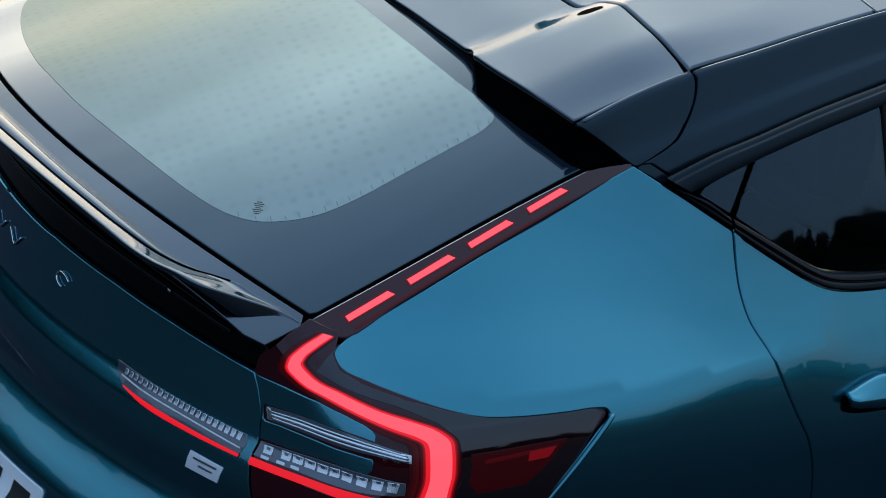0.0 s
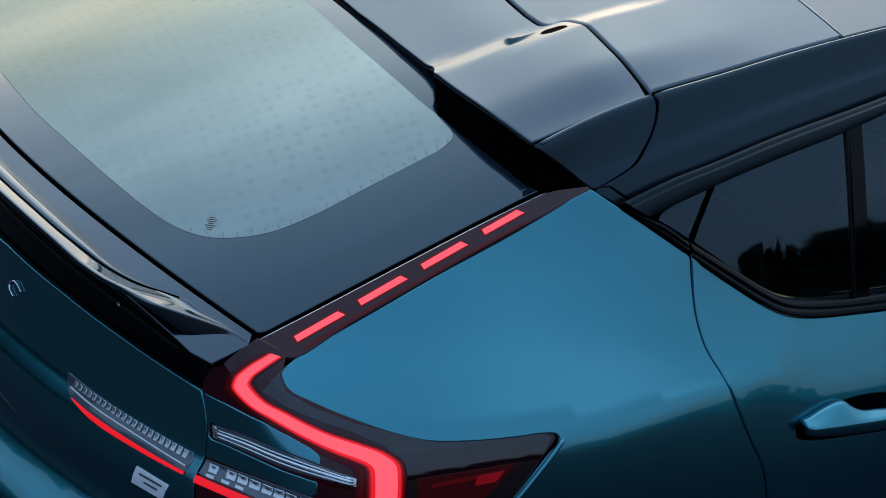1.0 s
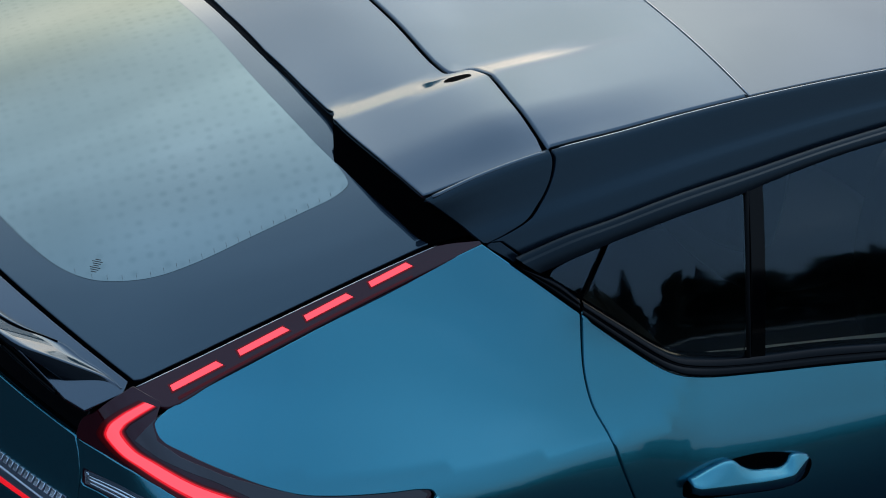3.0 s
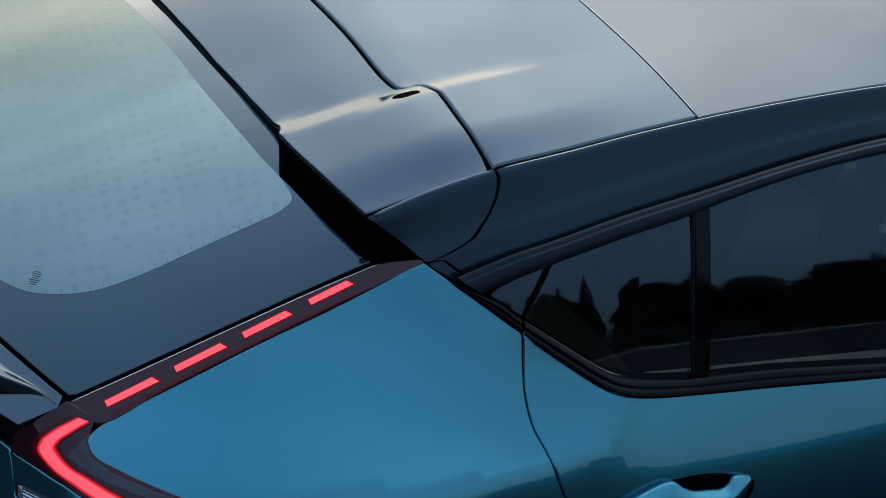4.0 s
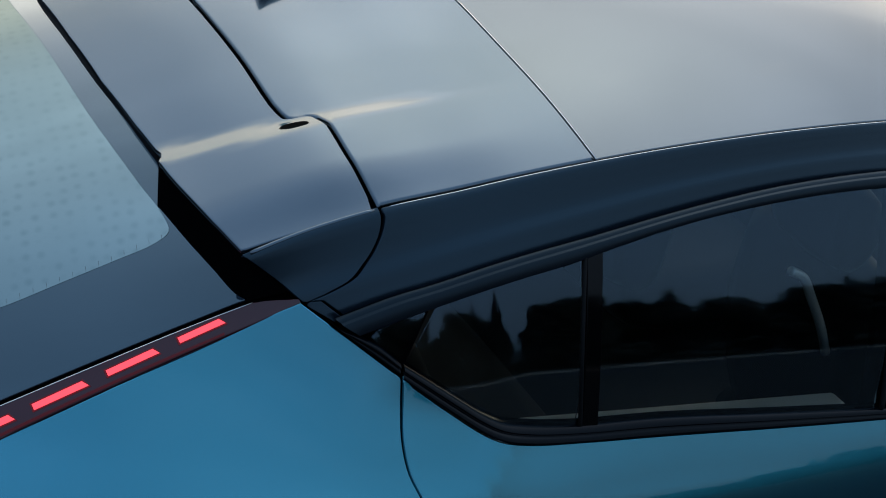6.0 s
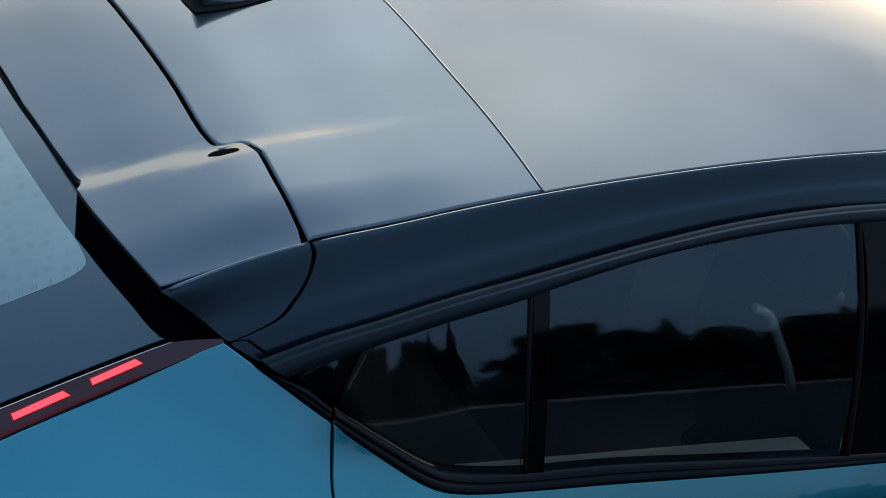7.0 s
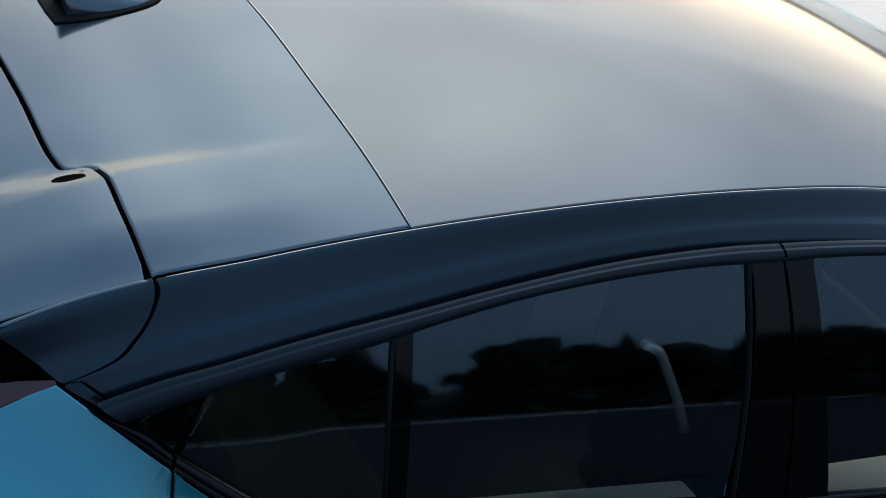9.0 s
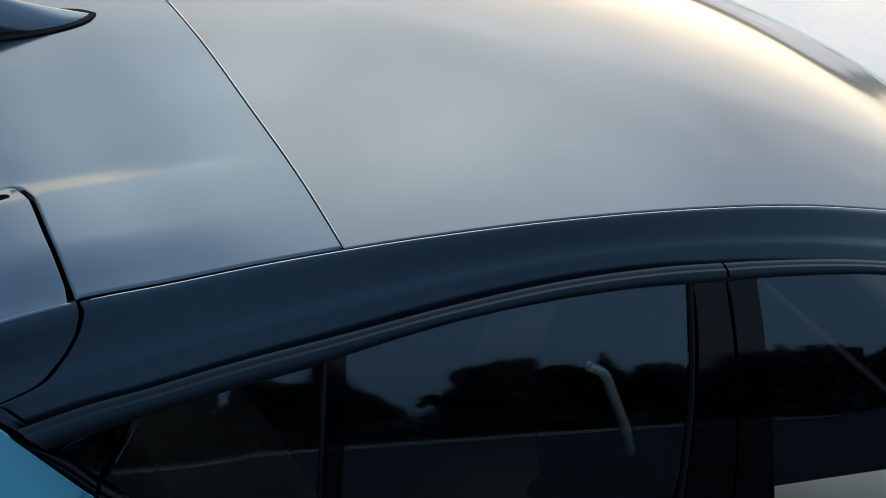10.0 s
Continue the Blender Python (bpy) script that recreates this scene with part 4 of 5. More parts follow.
for flipped in (False, True):
    # the dark wall set back under a wing, down to the glass
    rim = spline([(0.374, 0.576), (0.390, 0.576), (0.43, 0.582), (0.47, 0.591), (0.526, 0.606), (0.56, 0.619), (0.600, 0.635)], 8)
    a = roof(rim[:, 0], rim[:, 1]) + (0, 0.002, -0.007)
    a = np.vstack([a, rail(np.array([0.669, 0.720]), np.array([0.27, 0.66])) + (-0.012, 0.003, -0.004)])
    b = spline([(0.418, 0.566), (0.499, 0.592), (0.558, 0.615), (0.610, 0.637), (0.622, 0.648)], 8)
    grid = np.linspace(0, 1, 40)
    b3 = hatch(b[:, 0], b[:, 1]) + (0, 0, -0.002)
    pick = lambda q: np.stack([np.interp(grid, np.linspace(0, 1, len(q)), q[:, k]) for k in range(3)], -1)
    carpart("spoiler_wall", sheet([pick(a), pick(b3)], flipped, 1), GAP, under=spoiler)
    end = np.array([roof(0.374, 0.66), roof(0.374, 0.574)]) + (0, 0.002, -0.007)
    end_low = hatch(np.array([0.40, 0.418]), np.array([0.66, 0.566])) - (0, 0, 0.002)
    carpart("spoiler_wall", sheet([end, end_low], flipped, 1), GAP, under=spoiler)
    bead = np.linspace(0.645, 0.858, 16)
    carpart("spoiler_crease", tube(np.stack([EDGE_X(bead) - 0.0005, bead, EDGE_Z(bead) - 0.0026], -1), 0.0040, 10, flipped), BLACK, under=spoiler)
    plug = spline([(0.384, 0.778), (0.375, 0.788), (0.3735, 0.806), (0.381, 0.828), (0.390, 0.828), (0.394, 0.810), (0.393, 0.790)], 4, True)
    carpart("spoiler_plug", panel(roof, plug, (0.01, 0.01), 0.003, 0.0006, 0.0008, mirror=flipped), GAP, under=spoiler)

# a bead drawn as the highlight along the joint's rounded edge
line = both(join(spline(LINE, 6)))
line = line[np.argsort(line[:, 0])]
carpart("roof_joint_glint", tube(roof(line[:, 0], line[:, 1]) - (0, 0, 0.0002), 0.0010, 6), BRIGHT_METAL, "thin bright bead, a painted highlight on the roof joint")
for flipped in (False, True):
    # a bead drawn as the light caught by the rail's top edge
    ys = np.linspace(0.885, 2.86, 90)
    edge = np.stack([EDGE_X(ys) + 0.0012, ys, EDGE_Z(ys) - 0.0009], -1)
    carpart("roof_edge_glint", tube(edge, 0.0010, 6, flipped), BRIGHT_METAL, "thin bright bead, a painted highlight along the roof rail")

# antenna fin on the middle of the roof
rows = []
for k in np.linspace(0, 1, 16):
    y = 0.928 + 0.185 * k
    wide = 0.034 * math.sin(math.pi * min(0.5, 0.24 + 0.55 * (1 - k))) * (1 - k ** 5) + 0.001
    high = 0.062 * (1 - k) ** 1.15 + 0.002
    sec = []
    for a in np.linspace(0, math.pi, 13):
        c, s = math.cos(a), math.sin(a)
        x = FIN + wide * c * (1 - 0.55 * s ** 2)
        sec.append((x, y - 0.012 * s * (1 - k), float(roof(x, y)[2]) + high * s ** 0.8 - 0.001))
    rows.append(sec)
fin = carpart("antenna_fin", sheet([[tuple(np.mean(rows[0], 0))] * 13] + rows, False, 1), BLACK, "gloss black shark-fin antenna")
foot = spline([(0.050, 0.905), (0.052, 0.945), (0.042, 1.035), (0.02, 1.095), (0.0, 1.113)], 5)
half = join([(0.0, 0.903)], foot)
carpart("fin_foot", panel(roof, np.vstack([half, (half * (-1, 1))[::-1]]) + (FIN, 0), (0.02, 0.02), 0.004, 0.001, 0.004), RUBBER, under=fin)

# rear window
FRIT_LINE = [(0.0, -0.010), (0.075, -0.003), (0.247, 0.030), (0.383, 0.072), (0.435, 0.099), (0.470, 0.132), (0.491, 0.171), (0.506, 0.223), (0.508, 0.290), (0.499, 0.385), (0.490, 0.475),
             (0.481, 0.545), (0.469, 0.569), (0.432, 0.569), (0.365, 0.553), (0.180, 0.524), (0.06, 0.518), (0.0, 0.517)]
clear = both(spline(FRIT_LINE, 4))
half = join([(x, float(seam_y(x)) + 0.004) for x in np.linspace(MIDDLE, 0.652, 22)], [(0.655, 0.155)], spline([(0.649, 0.239), (0.637, 0.394), (0.625, 0.566), (0.621, 0.656), (0.630, 0.73)], 4), [(0.0, 0.72)])
pane_rear = carpart("rear_window", panel(hatch, both(half), (0.04, 0.04), 0.006, 0.001, holes=[clear]), FRIT, "raked rear window with a broad black enamel border")
part("clear_zone", panel(hatch, clear, (0.04, 0.04), 0.002, 0.0002, 0.0003), REAR_GLASS, pane_rear, "teal coated glass with faint tempering dots")
for k in range(7):
    # small printed lines in the corner of the pane
    at = np.array((0.440 + 0.0030 * k, 0.154 - 0.0022 * k))
    way = np.array((0.6, 0.8)) * (0.0045 + 0.002 * ((k * 5) % 3))
    wide = np.array((0.8, -0.6)) * 0.0010
    part("etched_mark", panel(hatch, [at - way, at - way + wide, at + way + wide, at + way], (0.003, 0.003), 0.0005, 0.0001, 0.0008), INK, pane_rear)
for k in range(22):
    # short ends of the heating wires at the border
    y = 0.115 + 0.021 * k
    x = float(np.interp(y, [p[1] for p in FRIT_LINE[4:12]], [p[0] for p in FRIT_LINE[4:12]]))
    for s in (1, -1):
        wire = np.array([(across(x - 0.010, s), y), (across(x + 0.001, s), y - 0.002), (across(x + 0.001, s), y - 0.0015), (across(x - 0.010, s), y + 0.0005)])
        part("heating_wire", panel(hatch, wire if s > 0 else wire[::-1], (0.01, 0.01), 0.0004, 0.0001, 0.0008), INK, pane_rear)
deep_hatch = lambda x, y: hatch(x, y) - np.array((0, 0, 0.012))
half = join([(x, float(seam_y(x)) - 0.03) for x in np.linspace(MIDDLE, 0.62, 14)], [(0.68, 0.13), (0.71, 0.18), (0.675, 0.425), (0.658, 0.593), (0.64, 0.72), (0.0, 0.74)])
carpart("inner_hatch", panel(deep_hatch, both(half), (0.06, 0.06), 0.004), GAP)

# shelf and lip under the window
half = join([(x, float(seam_y(x)) - 0.004) for x in np.linspace(MIDDLE, 0.650, 22)], [(0.664, 0.122), (0.668, 0.062), (0.64, 0.04), (0.58, 0.015)], [(x, float(seam_y(x)) - 0.075) for x in np.linspace(0.5, MIDDLE, 14)])
lip = carpart("tail_lip", panel(ledge, both(half), (0.03, 0.03), 0.006, 0.001, -0.002), BLACK, "gloss black ducktail lip under the rear window")


# The lip, seen from above: where it leaves the shelf, its groove, its crest, and the face that grows under the crest to the ends.
LIP_ROOT = curve((-0.06, 0.071, 0.170, 0.254, 0.329, 0.400, 0.464, 0.505, 0.563, 0.588, 0.629, 0.660), (-0.116, -0.103, -0.088, -0.070, -0.050, -0.030, -0.009, 0.017, 0.067, 0.080, 0.109, 0.124))
LIP_GROOVE = curve((-0.06, 0.067, 0.162, 0.247, 0.321, 0.384, 0.435, 0.477, 0.521, 0.563, 0.588, 0.629, 0.660), (-0.162, -0.150, -0.133, -0.115, -0.094, -0.071, -0.044, -0.018, 0.016, 0.064, 0.0795, 0.1085, 0.1235))
LIP_CREST = curve((-0.06, 0.134, 0.220, 0.296, 0.366, 0.426, 0.485, 0.550, 0.584, 0.599, 0.617, 0.634, 0.651, 0.660), (-0.192, -0.171, -0.152, -0.132, -0.110, -0.087, -0.064, -0.038, -0.010, 0.027, 0.066, 0.102, 0.118, 0.122))


def blade(x):
    """Section of the lip at x: two slopes that rise to the rear with a groove between them, then the face below the crest."""
    s = abs(x - MIDDLE) + MIDDLE
    root, groove, crest = (float(line(s)) for line in (LIP_ROOT, LIP_GROOVE, LIP_CREST))
    z0 = float(ledge(x, root)[2]) - 0.001
    z1 = z0 + float(np.interp(s, (MIDDLE, 0.30, 0.50), (0.32, 0.38, 0.40))) * (root - groove)
    z2 = z1 - 0.001 + float(np.interp(s, (MIDDLE, 0.30, 0.50), (0.26, 0.32, 0.36))) * (groove - crest)
    out = float(np.interp(s, (0.55, 0.584, 0.608, 0.632, 0.643), (0.002, 0.003, 0.010, 0.017, 0.018)))
    drop = float(np.interp(s, (0.55, 0.584, 0.608, 0.632, 0.643), (0.006, 0.007, 0.024, 0.040, 0.042)))
    notch = 0.0025 * float(smooth(0.562, 0.50, s))
    rows = [(root + 0.006, z0 - 0.010), (root, z0), (root + (groove - root) * 0.5, z0 + (z1 - z0) * 0.5), (groove + 0.0004, z1)]
    rows += [(groove, z1 - notch), (groove - 0.0015, z1 - notch), (groove - 0.002, z1 - 0.001)]
    rows += [(groove + (crest - groove) * k, z1 - 0.001 + (z2 - z1 + 0.001) * k) for k in (0.3, 0.6, 0.85)]
    rows += [(crest, z2 - 0.0004), (crest - 0.0015, z2 - 0.002), (crest - out * 0.5, z2 - drop * 0.5), (crest - out, z2 - drop), (crest - out + 0.002, z2 - drop - 0.003), (crest - out + 0.03, z2 - drop - 0.014)]
    return [(x, y, z) for y, z in rows]


xs = np.r_[np.linspace(MIDDLE, 0.48, 36), np.linspace(0.49, 0.657, 48)]
xs = np.r_[(2 * MIDDLE - xs)[::-1][:-1], xs]
part("lip_blade", sheet([blade(x) for x in xs], False, -1), BLACK, lip)
groove = [np.array(blade(x)[5]) + (0, 0, 0.0012) for x in np.linspace(2 * MIDDLE - 0.555, 0.555, 70)]
part("lip_groove", tube(groove, 0.0011, 6), GAP, lip, "fine dark groove along the lip")


# tailgate, lamps and bumper
under_lip = join([(s, 1.001) for s in np.linspace(MIDDLE_S, 0.15, 5)], [(0.194, 1.003), (0.433, 1.000), (0.608, 0.992), (0.747, 0.983), (0.803, 0.979)])
half = join(under_lip, [(0.79, 0.947), (0.782, 0.90), (0.784, 0.864), (0.80, 0.793), (0.80, 0.66)], [(0.6, 0.60), (0.0, 0.59)])
tailgate = carpart("tailgate", panel(rear, both(half, MIDDLE_S), (0.03, 0.016), 0.014, 0.0010), BLUE, "teal-blue tailgate with a raised ridge")
half = join([(0.0, 1.088), (0.433, 1.064), (0.65, 1.046), (0.80, 1.030), (0.868, 1.020), (0.80, 0.984)], under_lip[::-1] + (0, 0.004))
carpart("tailgate_top", panel(lambda s, z: rear(s, z) + np.array((0, 0.012, 0)), both(half, MIDDLE_S), (0.03, 0.02), 0.012), PIANO, "black band between lip and tailgate")
line = [rear(s, float(z)) + np.array((0, 0.002, 0.0)) for s, z in spline([(-0.938, 1.024), (-0.788, 1.040), (-0.438, 1.055), (MIDDLE_S, 1.058), (0.30, 1.055), (0.65, 1.040), (0.80, 1.024)], 8)]
carpart("tailgate_rib", tube(line, 0.004, 8), TRIM)
cam_at = rear(0.655, 1.043) + np.array((0, -0.004, 0))
carpart("washer_nozzle", block((0.010, 0.005, 0.006), tuple(cam_at), 0.002), BRIGHT_METAL)
deep_rear = lambda s, z: rear(s, z) - normals_of(rear, s, z) * 0.014
carpart("inner_tail", panel(deep_rear, both([(0.0, 1.09), (0.55, 1.06), (0.86, 1.03), (1.0, 1.05), (1.08, 1.05), (1.6, 0.94), (1.5, 0.80), (1.35, 0.55), (0.0, 0.30)], MIDDLE_S), (0.05, 0.04), 0.004), GAP)
# bumper
half = join([(0.0, 0.583), (0.6, 0.593), (0.803, 0.652)], [(0.81, 0.745), (1.1, 0.745), (1.36, 0.735), (1.50, 0.70), (1.40, 0.60), (1.30, 0.42), (1.22, 0.28), (0.0, 0.25)])
carpart("rear_bumper", panel(rear, both(half, MIDDLE_S), (0.04, 0.025), 0.014, 0.002), BLUE, "teal-blue rear bumper")
half = [(0.0, 0.42), (0.9, 0.42), (1.22, 0.40), (1.20, 0.26), (0.0, 0.24)]
carpart("bumper_cladding", panel(rear, both(half, MIDDLE_S), (0.05, 0.03), 0.02, 0.002, 0.006), CLADDING)


def strip(outer, inner, per=4):
    return join(spline(outer, per), spline(inner[::-1], per))


# faint emission levels that imitate the lit guide's glow in the lens
SPILL = [glowing("stepped_red_glow", (1.0, 0.015, 0.03), v) for v in (0.0015, 0.006, 0.02, 0.045)]


SPILL_IN = {v: glowing("inner_red_glow", (1.0, 0.015, 0.03), v) for v in (0.0012, 0.0030, 0.0048)}


def tail_lamp(mirror):
    body = join(spline([(0.812, 0.984), (0.838, 1.001), (0.870, 1.016), (0.973, 1.047), (1.076, 1.073)], 4), [(1.116, 1.058)],
                spline([(1.076, 1.036), (1.070, 1.023), (1.104, 1.008), (1.165, 0.989), (1.254, 0.969), (1.319, 0.960), (1.394, 0.956), (1.559, 0.951), (1.645, 0.948), (1.672, 0.944), (1.676, 0.937), (1.632, 0.914), (1.549, 0.853), (1.46, 0.752)], 4),
                [(1.10, 0.752), (0.81, 0.752), (0.806, 0.80), (0.790, 0.864), (0.787, 0.90), (0.795, 0.947)])
    lamp = carpart("tail_lamp", panel(rear, body, (0.03, 0.016), 0.014, 0.0012, 0.001, mirror=mirror), LENS_RED, "smoked tail lamp with a lit red bracket")
    thin = dict(thick=0.003, edge=0.0006, mirror=mirror)
    outer = np.array([(1.079, 1.0569), (0.999, 1.0389), (0.934, 1.0186), (0.912, 1.0051), (0.925, 0.9943), (0.968, 0.9844), (1.016, 0.9716), (1.076, 0.9549), (1.119, 0.9431), (1.138, 0.9340), (1.135, 0.9111), (1.134, 0.8826), (1.139, 0.8576), (1.155, 0.78)])
    inner = np.array([(1.098, 1.0531), (1.040, 1.0398), (0.994, 1.0273), (0.976, 1.0183), (0.982, 1.0074), (1.023, 0.9952), (1.082, 0.9772), (1.141, 0.9627), (1.199, 0.9469), (1.219, 0.9335), (1.218, 0.9186), (1.216, 0.8752), (1.226, 0.8492), (1.240, 0.78)])
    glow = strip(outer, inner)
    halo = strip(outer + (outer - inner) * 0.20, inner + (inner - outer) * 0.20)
    dark = [(1.100, 1.046), (1.046, 1.030), (1.000, 1.015), (1.035, 1.001), (1.125, 0.980), (1.200, 0.957), (1.235, 0.935), (1.240, 0.850), (1.245, 0.760), (1.45, 0.760), (1.549, 0.858), (1.628, 0.916), (1.664, 0.938),
            (1.640, 0.946), (1.559, 0.949), (1.394, 0.954), (1.319, 0.958), (1.254, 0.967), (1.155, 0.985), (1.088, 1.004), (1.058, 1.019), (1.070, 1.036)]
    part("dark_lens", panel(rear, dark, (0.03, 0.014), lift=0.0017, thick=0.001, edge=0.0004, mirror=mirror), LENS, lamp, "near-black glossy lens")
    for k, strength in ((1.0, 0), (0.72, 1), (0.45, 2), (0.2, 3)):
        # nested emissive strips imitate light spilling from the guide, weaker step by step
        part("bracket_halo", panel(rear, glow + (halo - glow) * k, (0.02, 0.012), lift=0.0024 + 0.0002 * strength, thick=0.0006, edge=0.0002, mirror=mirror), SPILL[strength], lamp)
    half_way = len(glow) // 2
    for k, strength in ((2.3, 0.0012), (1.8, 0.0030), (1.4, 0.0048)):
        # wider, fainter emissive strips imitate its glow on the inner side of the lens
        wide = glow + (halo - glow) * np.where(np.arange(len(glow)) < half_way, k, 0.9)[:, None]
        part("inner_glow", panel(rear, wide, (0.02, 0.012), lift=0.0019 + 0.0003 * (2.3 - k) / 0.9, thick=0.0006, edge=0.0002, mirror=mirror), SPILL_IN[strength], lamp)
    part("bracket_edge", panel(rear, glow, (0.02, 0.010), lift=0.0033, thick=0.001, edge=0.0003, mirror=mirror), GLOW_DEEP, lamp)
    n = len(glow) // 2
    one, two = glow[:n], glow[n:][::-1]
    core = join(one + (two - one) * 0.15, (one + (two - one) * 0.88)[::-1])
    part("light_bracket", panel(rear, core, (0.02, 0.010), lift=0.0042, **thin), GLOW, lamp, "bright red light guide")
    insert = join([(0.812, 0.9795), (0.863, 0.9796), (0.942, 0.9772), (0.995, 0.9678), (1.027, 0.9587), (1.037, 0.9532), (1.039, 0.9480), (1.032, 0.9395)],
                  [(1.001, 0.9440), (0.961, 0.9475), (0.884, 0.9478), (0.803, 0.9415), (0.797, 0.9367), (0.793, 0.9182), (0.798, 0.9155), (0.827, 0.9182), (0.898, 0.9195), (0.975, 0.9180), (1.016, 0.9150)],
                  [(1.018, 0.9110), (1.015, 0.8985), (1.005, 0.8925), (0.920, 0.8965), (0.850, 0.8905), (0.788, 0.8855), (0.788, 0.900), (0.795, 0.947)])
    part("lamp_insert", panel(rear, insert, (0.02, 0.010), lift=0.004, thick=0.006, edge=0.0012, mirror=mirror), BLUE, lamp, "teal-blue insert round the reversing light")
    upper = [(0.803, 0.9388), (0.884, 0.9462), (0.973, 0.9450), (1.039, 0.9362), (1.105, 0.9234)]
    lower = [(1.102, 0.9098), (1.054, 0.9178), (0.976, 0.9220), (0.898, 0.9225), (0.827, 0.9200), (0.800, 0.9185)]
    part("reversing_lens", panel(rear, join(spline(upper, 4), spline(lower, 4)), (0.03, 0.01), lift=0.002, **thin), CLEAR, lamp, "clear reversing light")
    for share, w in ((0.20, 0.0016), (0.46, 0.0030), (0.74, 0.0022)):
        way = [(a, b - share * d) for a, b, d in ((0.808, 0.9375, 0.017), (0.884, 0.9450, 0.021), (0.973, 0.9442, 0.021), (1.039, 0.9358, 0.017), (1.096, 0.9240, 0.013))]
        rod = [rear(a, b) + normals_of(rear, np.array(a), np.array(b)) * 0.004 for a, b in spline(way, 6)]
        part("light_rod", tube(rod, w, 6, mirror), REFLECTOR, lamp)
    part("rod_end", panel(rear, [(1.083, 0.9262), (1.104, 0.9225), (1.102, 0.9112), (1.081, 0.9145)], (0.01, 0.006), lift=0.0045, **thin), REFLECTOR, lamp, "pale end of the light rods")
    part("rod_end", panel(rear, [(0.804, 0.9375), (0.812, 0.9380), (0.813, 0.9215), (0.803, 0.9205)], (0.01, 0.006), lift=0.0045, **thin), REFLECTOR, lamp, "pale end of the light rods")
    clear_low = join(spline([(0.790, 0.8815), (0.850, 0.8871), (0.920, 0.8930), (0.999, 0.8910), (1.090, 0.8811)], 4), spline([(1.100, 0.8630), (1.002, 0.8640), (0.933, 0.8648), (0.863, 0.8634), (0.790, 0.8600)], 4))
    part("clear_lens", panel(rear, clear_low, (0.03, 0.01), lift=0.0025, **thin), CLEAR, lamp, "clear lower lens")
    for k, a in enumerate((0.800, 0.833, 0.854, 0.876, 0.899, 0.923, 0.949, 0.981, 1.015, 1.049)):
        b = float(np.interp(a, (0.80, 0.853, 0.921, 0.947, 1.05), (0.8795, 0.8845, 0.8880, 0.8888, 0.8835)))
        w, h = 0.017 + 0.0010 * k, 0.0115 + 0.0003 * k
        fall = 0.001 if k < 6 else -0.0018
        block_at = [(a, b), (a + w, b + fall), (a + w + 0.003, b + fall - h), (a + 0.004, b - h)]
        part("reflector_block", panel(rear, block_at, (0.01, 0.006), lift=0.0045, **thin), REFLECTOR, lamp)
        notch = [(a + w * 0.35, b - 0.001), (a + w * 0.75, b - 0.001), (a + w * 0.80, b - 0.005), (a + w * 0.45, b - 0.005)]
        part("block_notch", panel(rear, notch, (0.01, 0.006), lift=0.0056, thick=0.0008, edge=0.0002, mirror=mirror), CLEAR, lamp)
    for a, b in ((0.803, 0.8650), (0.832, 0.8672), (0.858, 0.8688)):
        part("white_tick", panel(rear, [(a, b), (a + 0.015, b + 0.0006), (a + 0.0165, b - 0.0034), (a + 0.002, b - 0.004)], (0.01, 0.006), lift=0.0045, **thin), WHITE, lamp)
    red = join(spline([(0.788, 0.8570), (0.843, 0.8592), (0.909, 0.8622), (0.986, 0.8622), (1.047, 0.8590), (1.13, 0.852)], 4), spline([(1.13, 0.840), (1.02, 0.849), (0.961, 0.8508), (0.918, 0.8520), (0.851, 0.8494), (0.790, 0.8465)], 4))
    part("lower_light", panel(rear, red, (0.03, 0.008), lift=0.0035, **thin), GLOW_DEEP, lamp, "deep red light line")
    # faint emissive panels imitate the red glow at the lens's outer end
    broad = [(1.262, 0.912), (1.38, 0.912), (1.545, 0.912), (1.50, 0.885), (1.44, 0.850), (1.30, 0.848), (1.262, 0.87)]
    part("side_lens", panel(rear, broad, (0.03, 0.012), lift=0.0022, thick=0.001, edge=0.0003, mirror=mirror), SPILL[0], lamp, "dim red side lens")
    faint = [(1.30, 0.901), (1.39, 0.903), (1.51, 0.905), (1.50, 0.900), (1.39, 0.896), (1.30, 0.894)]
    part("side_reflector", panel(rear, faint, (0.03, 0.008), lift=0.0025, **thin), SPILL[1], lamp, "dim red side reflector")
    faint = [(1.43, 0.902), (1.51, 0.903), (1.487, 0.888), (1.425, 0.887)]
    part("side_reflector", panel(rear, faint, (0.03, 0.008), lift=0.0029, **thin), SPILL[2], lamp, "dim red side reflector")
    # the tall strip beside the window
    inner = [(0.648, 0.728), (0.630, 0.656), (0.634, 0.567), (0.646, 0.394), (0.658, 0.239), (0.6645, 0.142)]
    outer = [(0.656, 0.728), (0.666, 0.591), (0.681, 0.426), (0.698, 0.268), (0.710, 0.178), (0.704, 0.166)]
    tall = carpart("tail_lamp_strip", panel(hatch, strip(inner, outer), (0.02, 0.03), 0.012, 0.0018, 0.003, mirror=mirror), LENS_RED, "smoked lamp strip with four lit red dashes")
    # a bead drawn as the highlight on the strip's inner edge
    rim = spline(inner[1:], 6)
    part("strip_rim_glint", tube(hatch(rim[:, 0] + 0.0016, rim[:, 1]) + (0, 0, 0.0032), 0.0009, 6, mirror), BRIGHT_METAL, tall, "thin bright bead, a painted highlight along the lamp strip")
    for a, b in ((0.5310, 0.6020), (0.4160, 0.4935), (0.3020, 0.3815), (0.1905, 0.2690)):
        mid = lambda y: float(np.interp(y, (0.19, 0.60), (0.6865, 0.6430)))
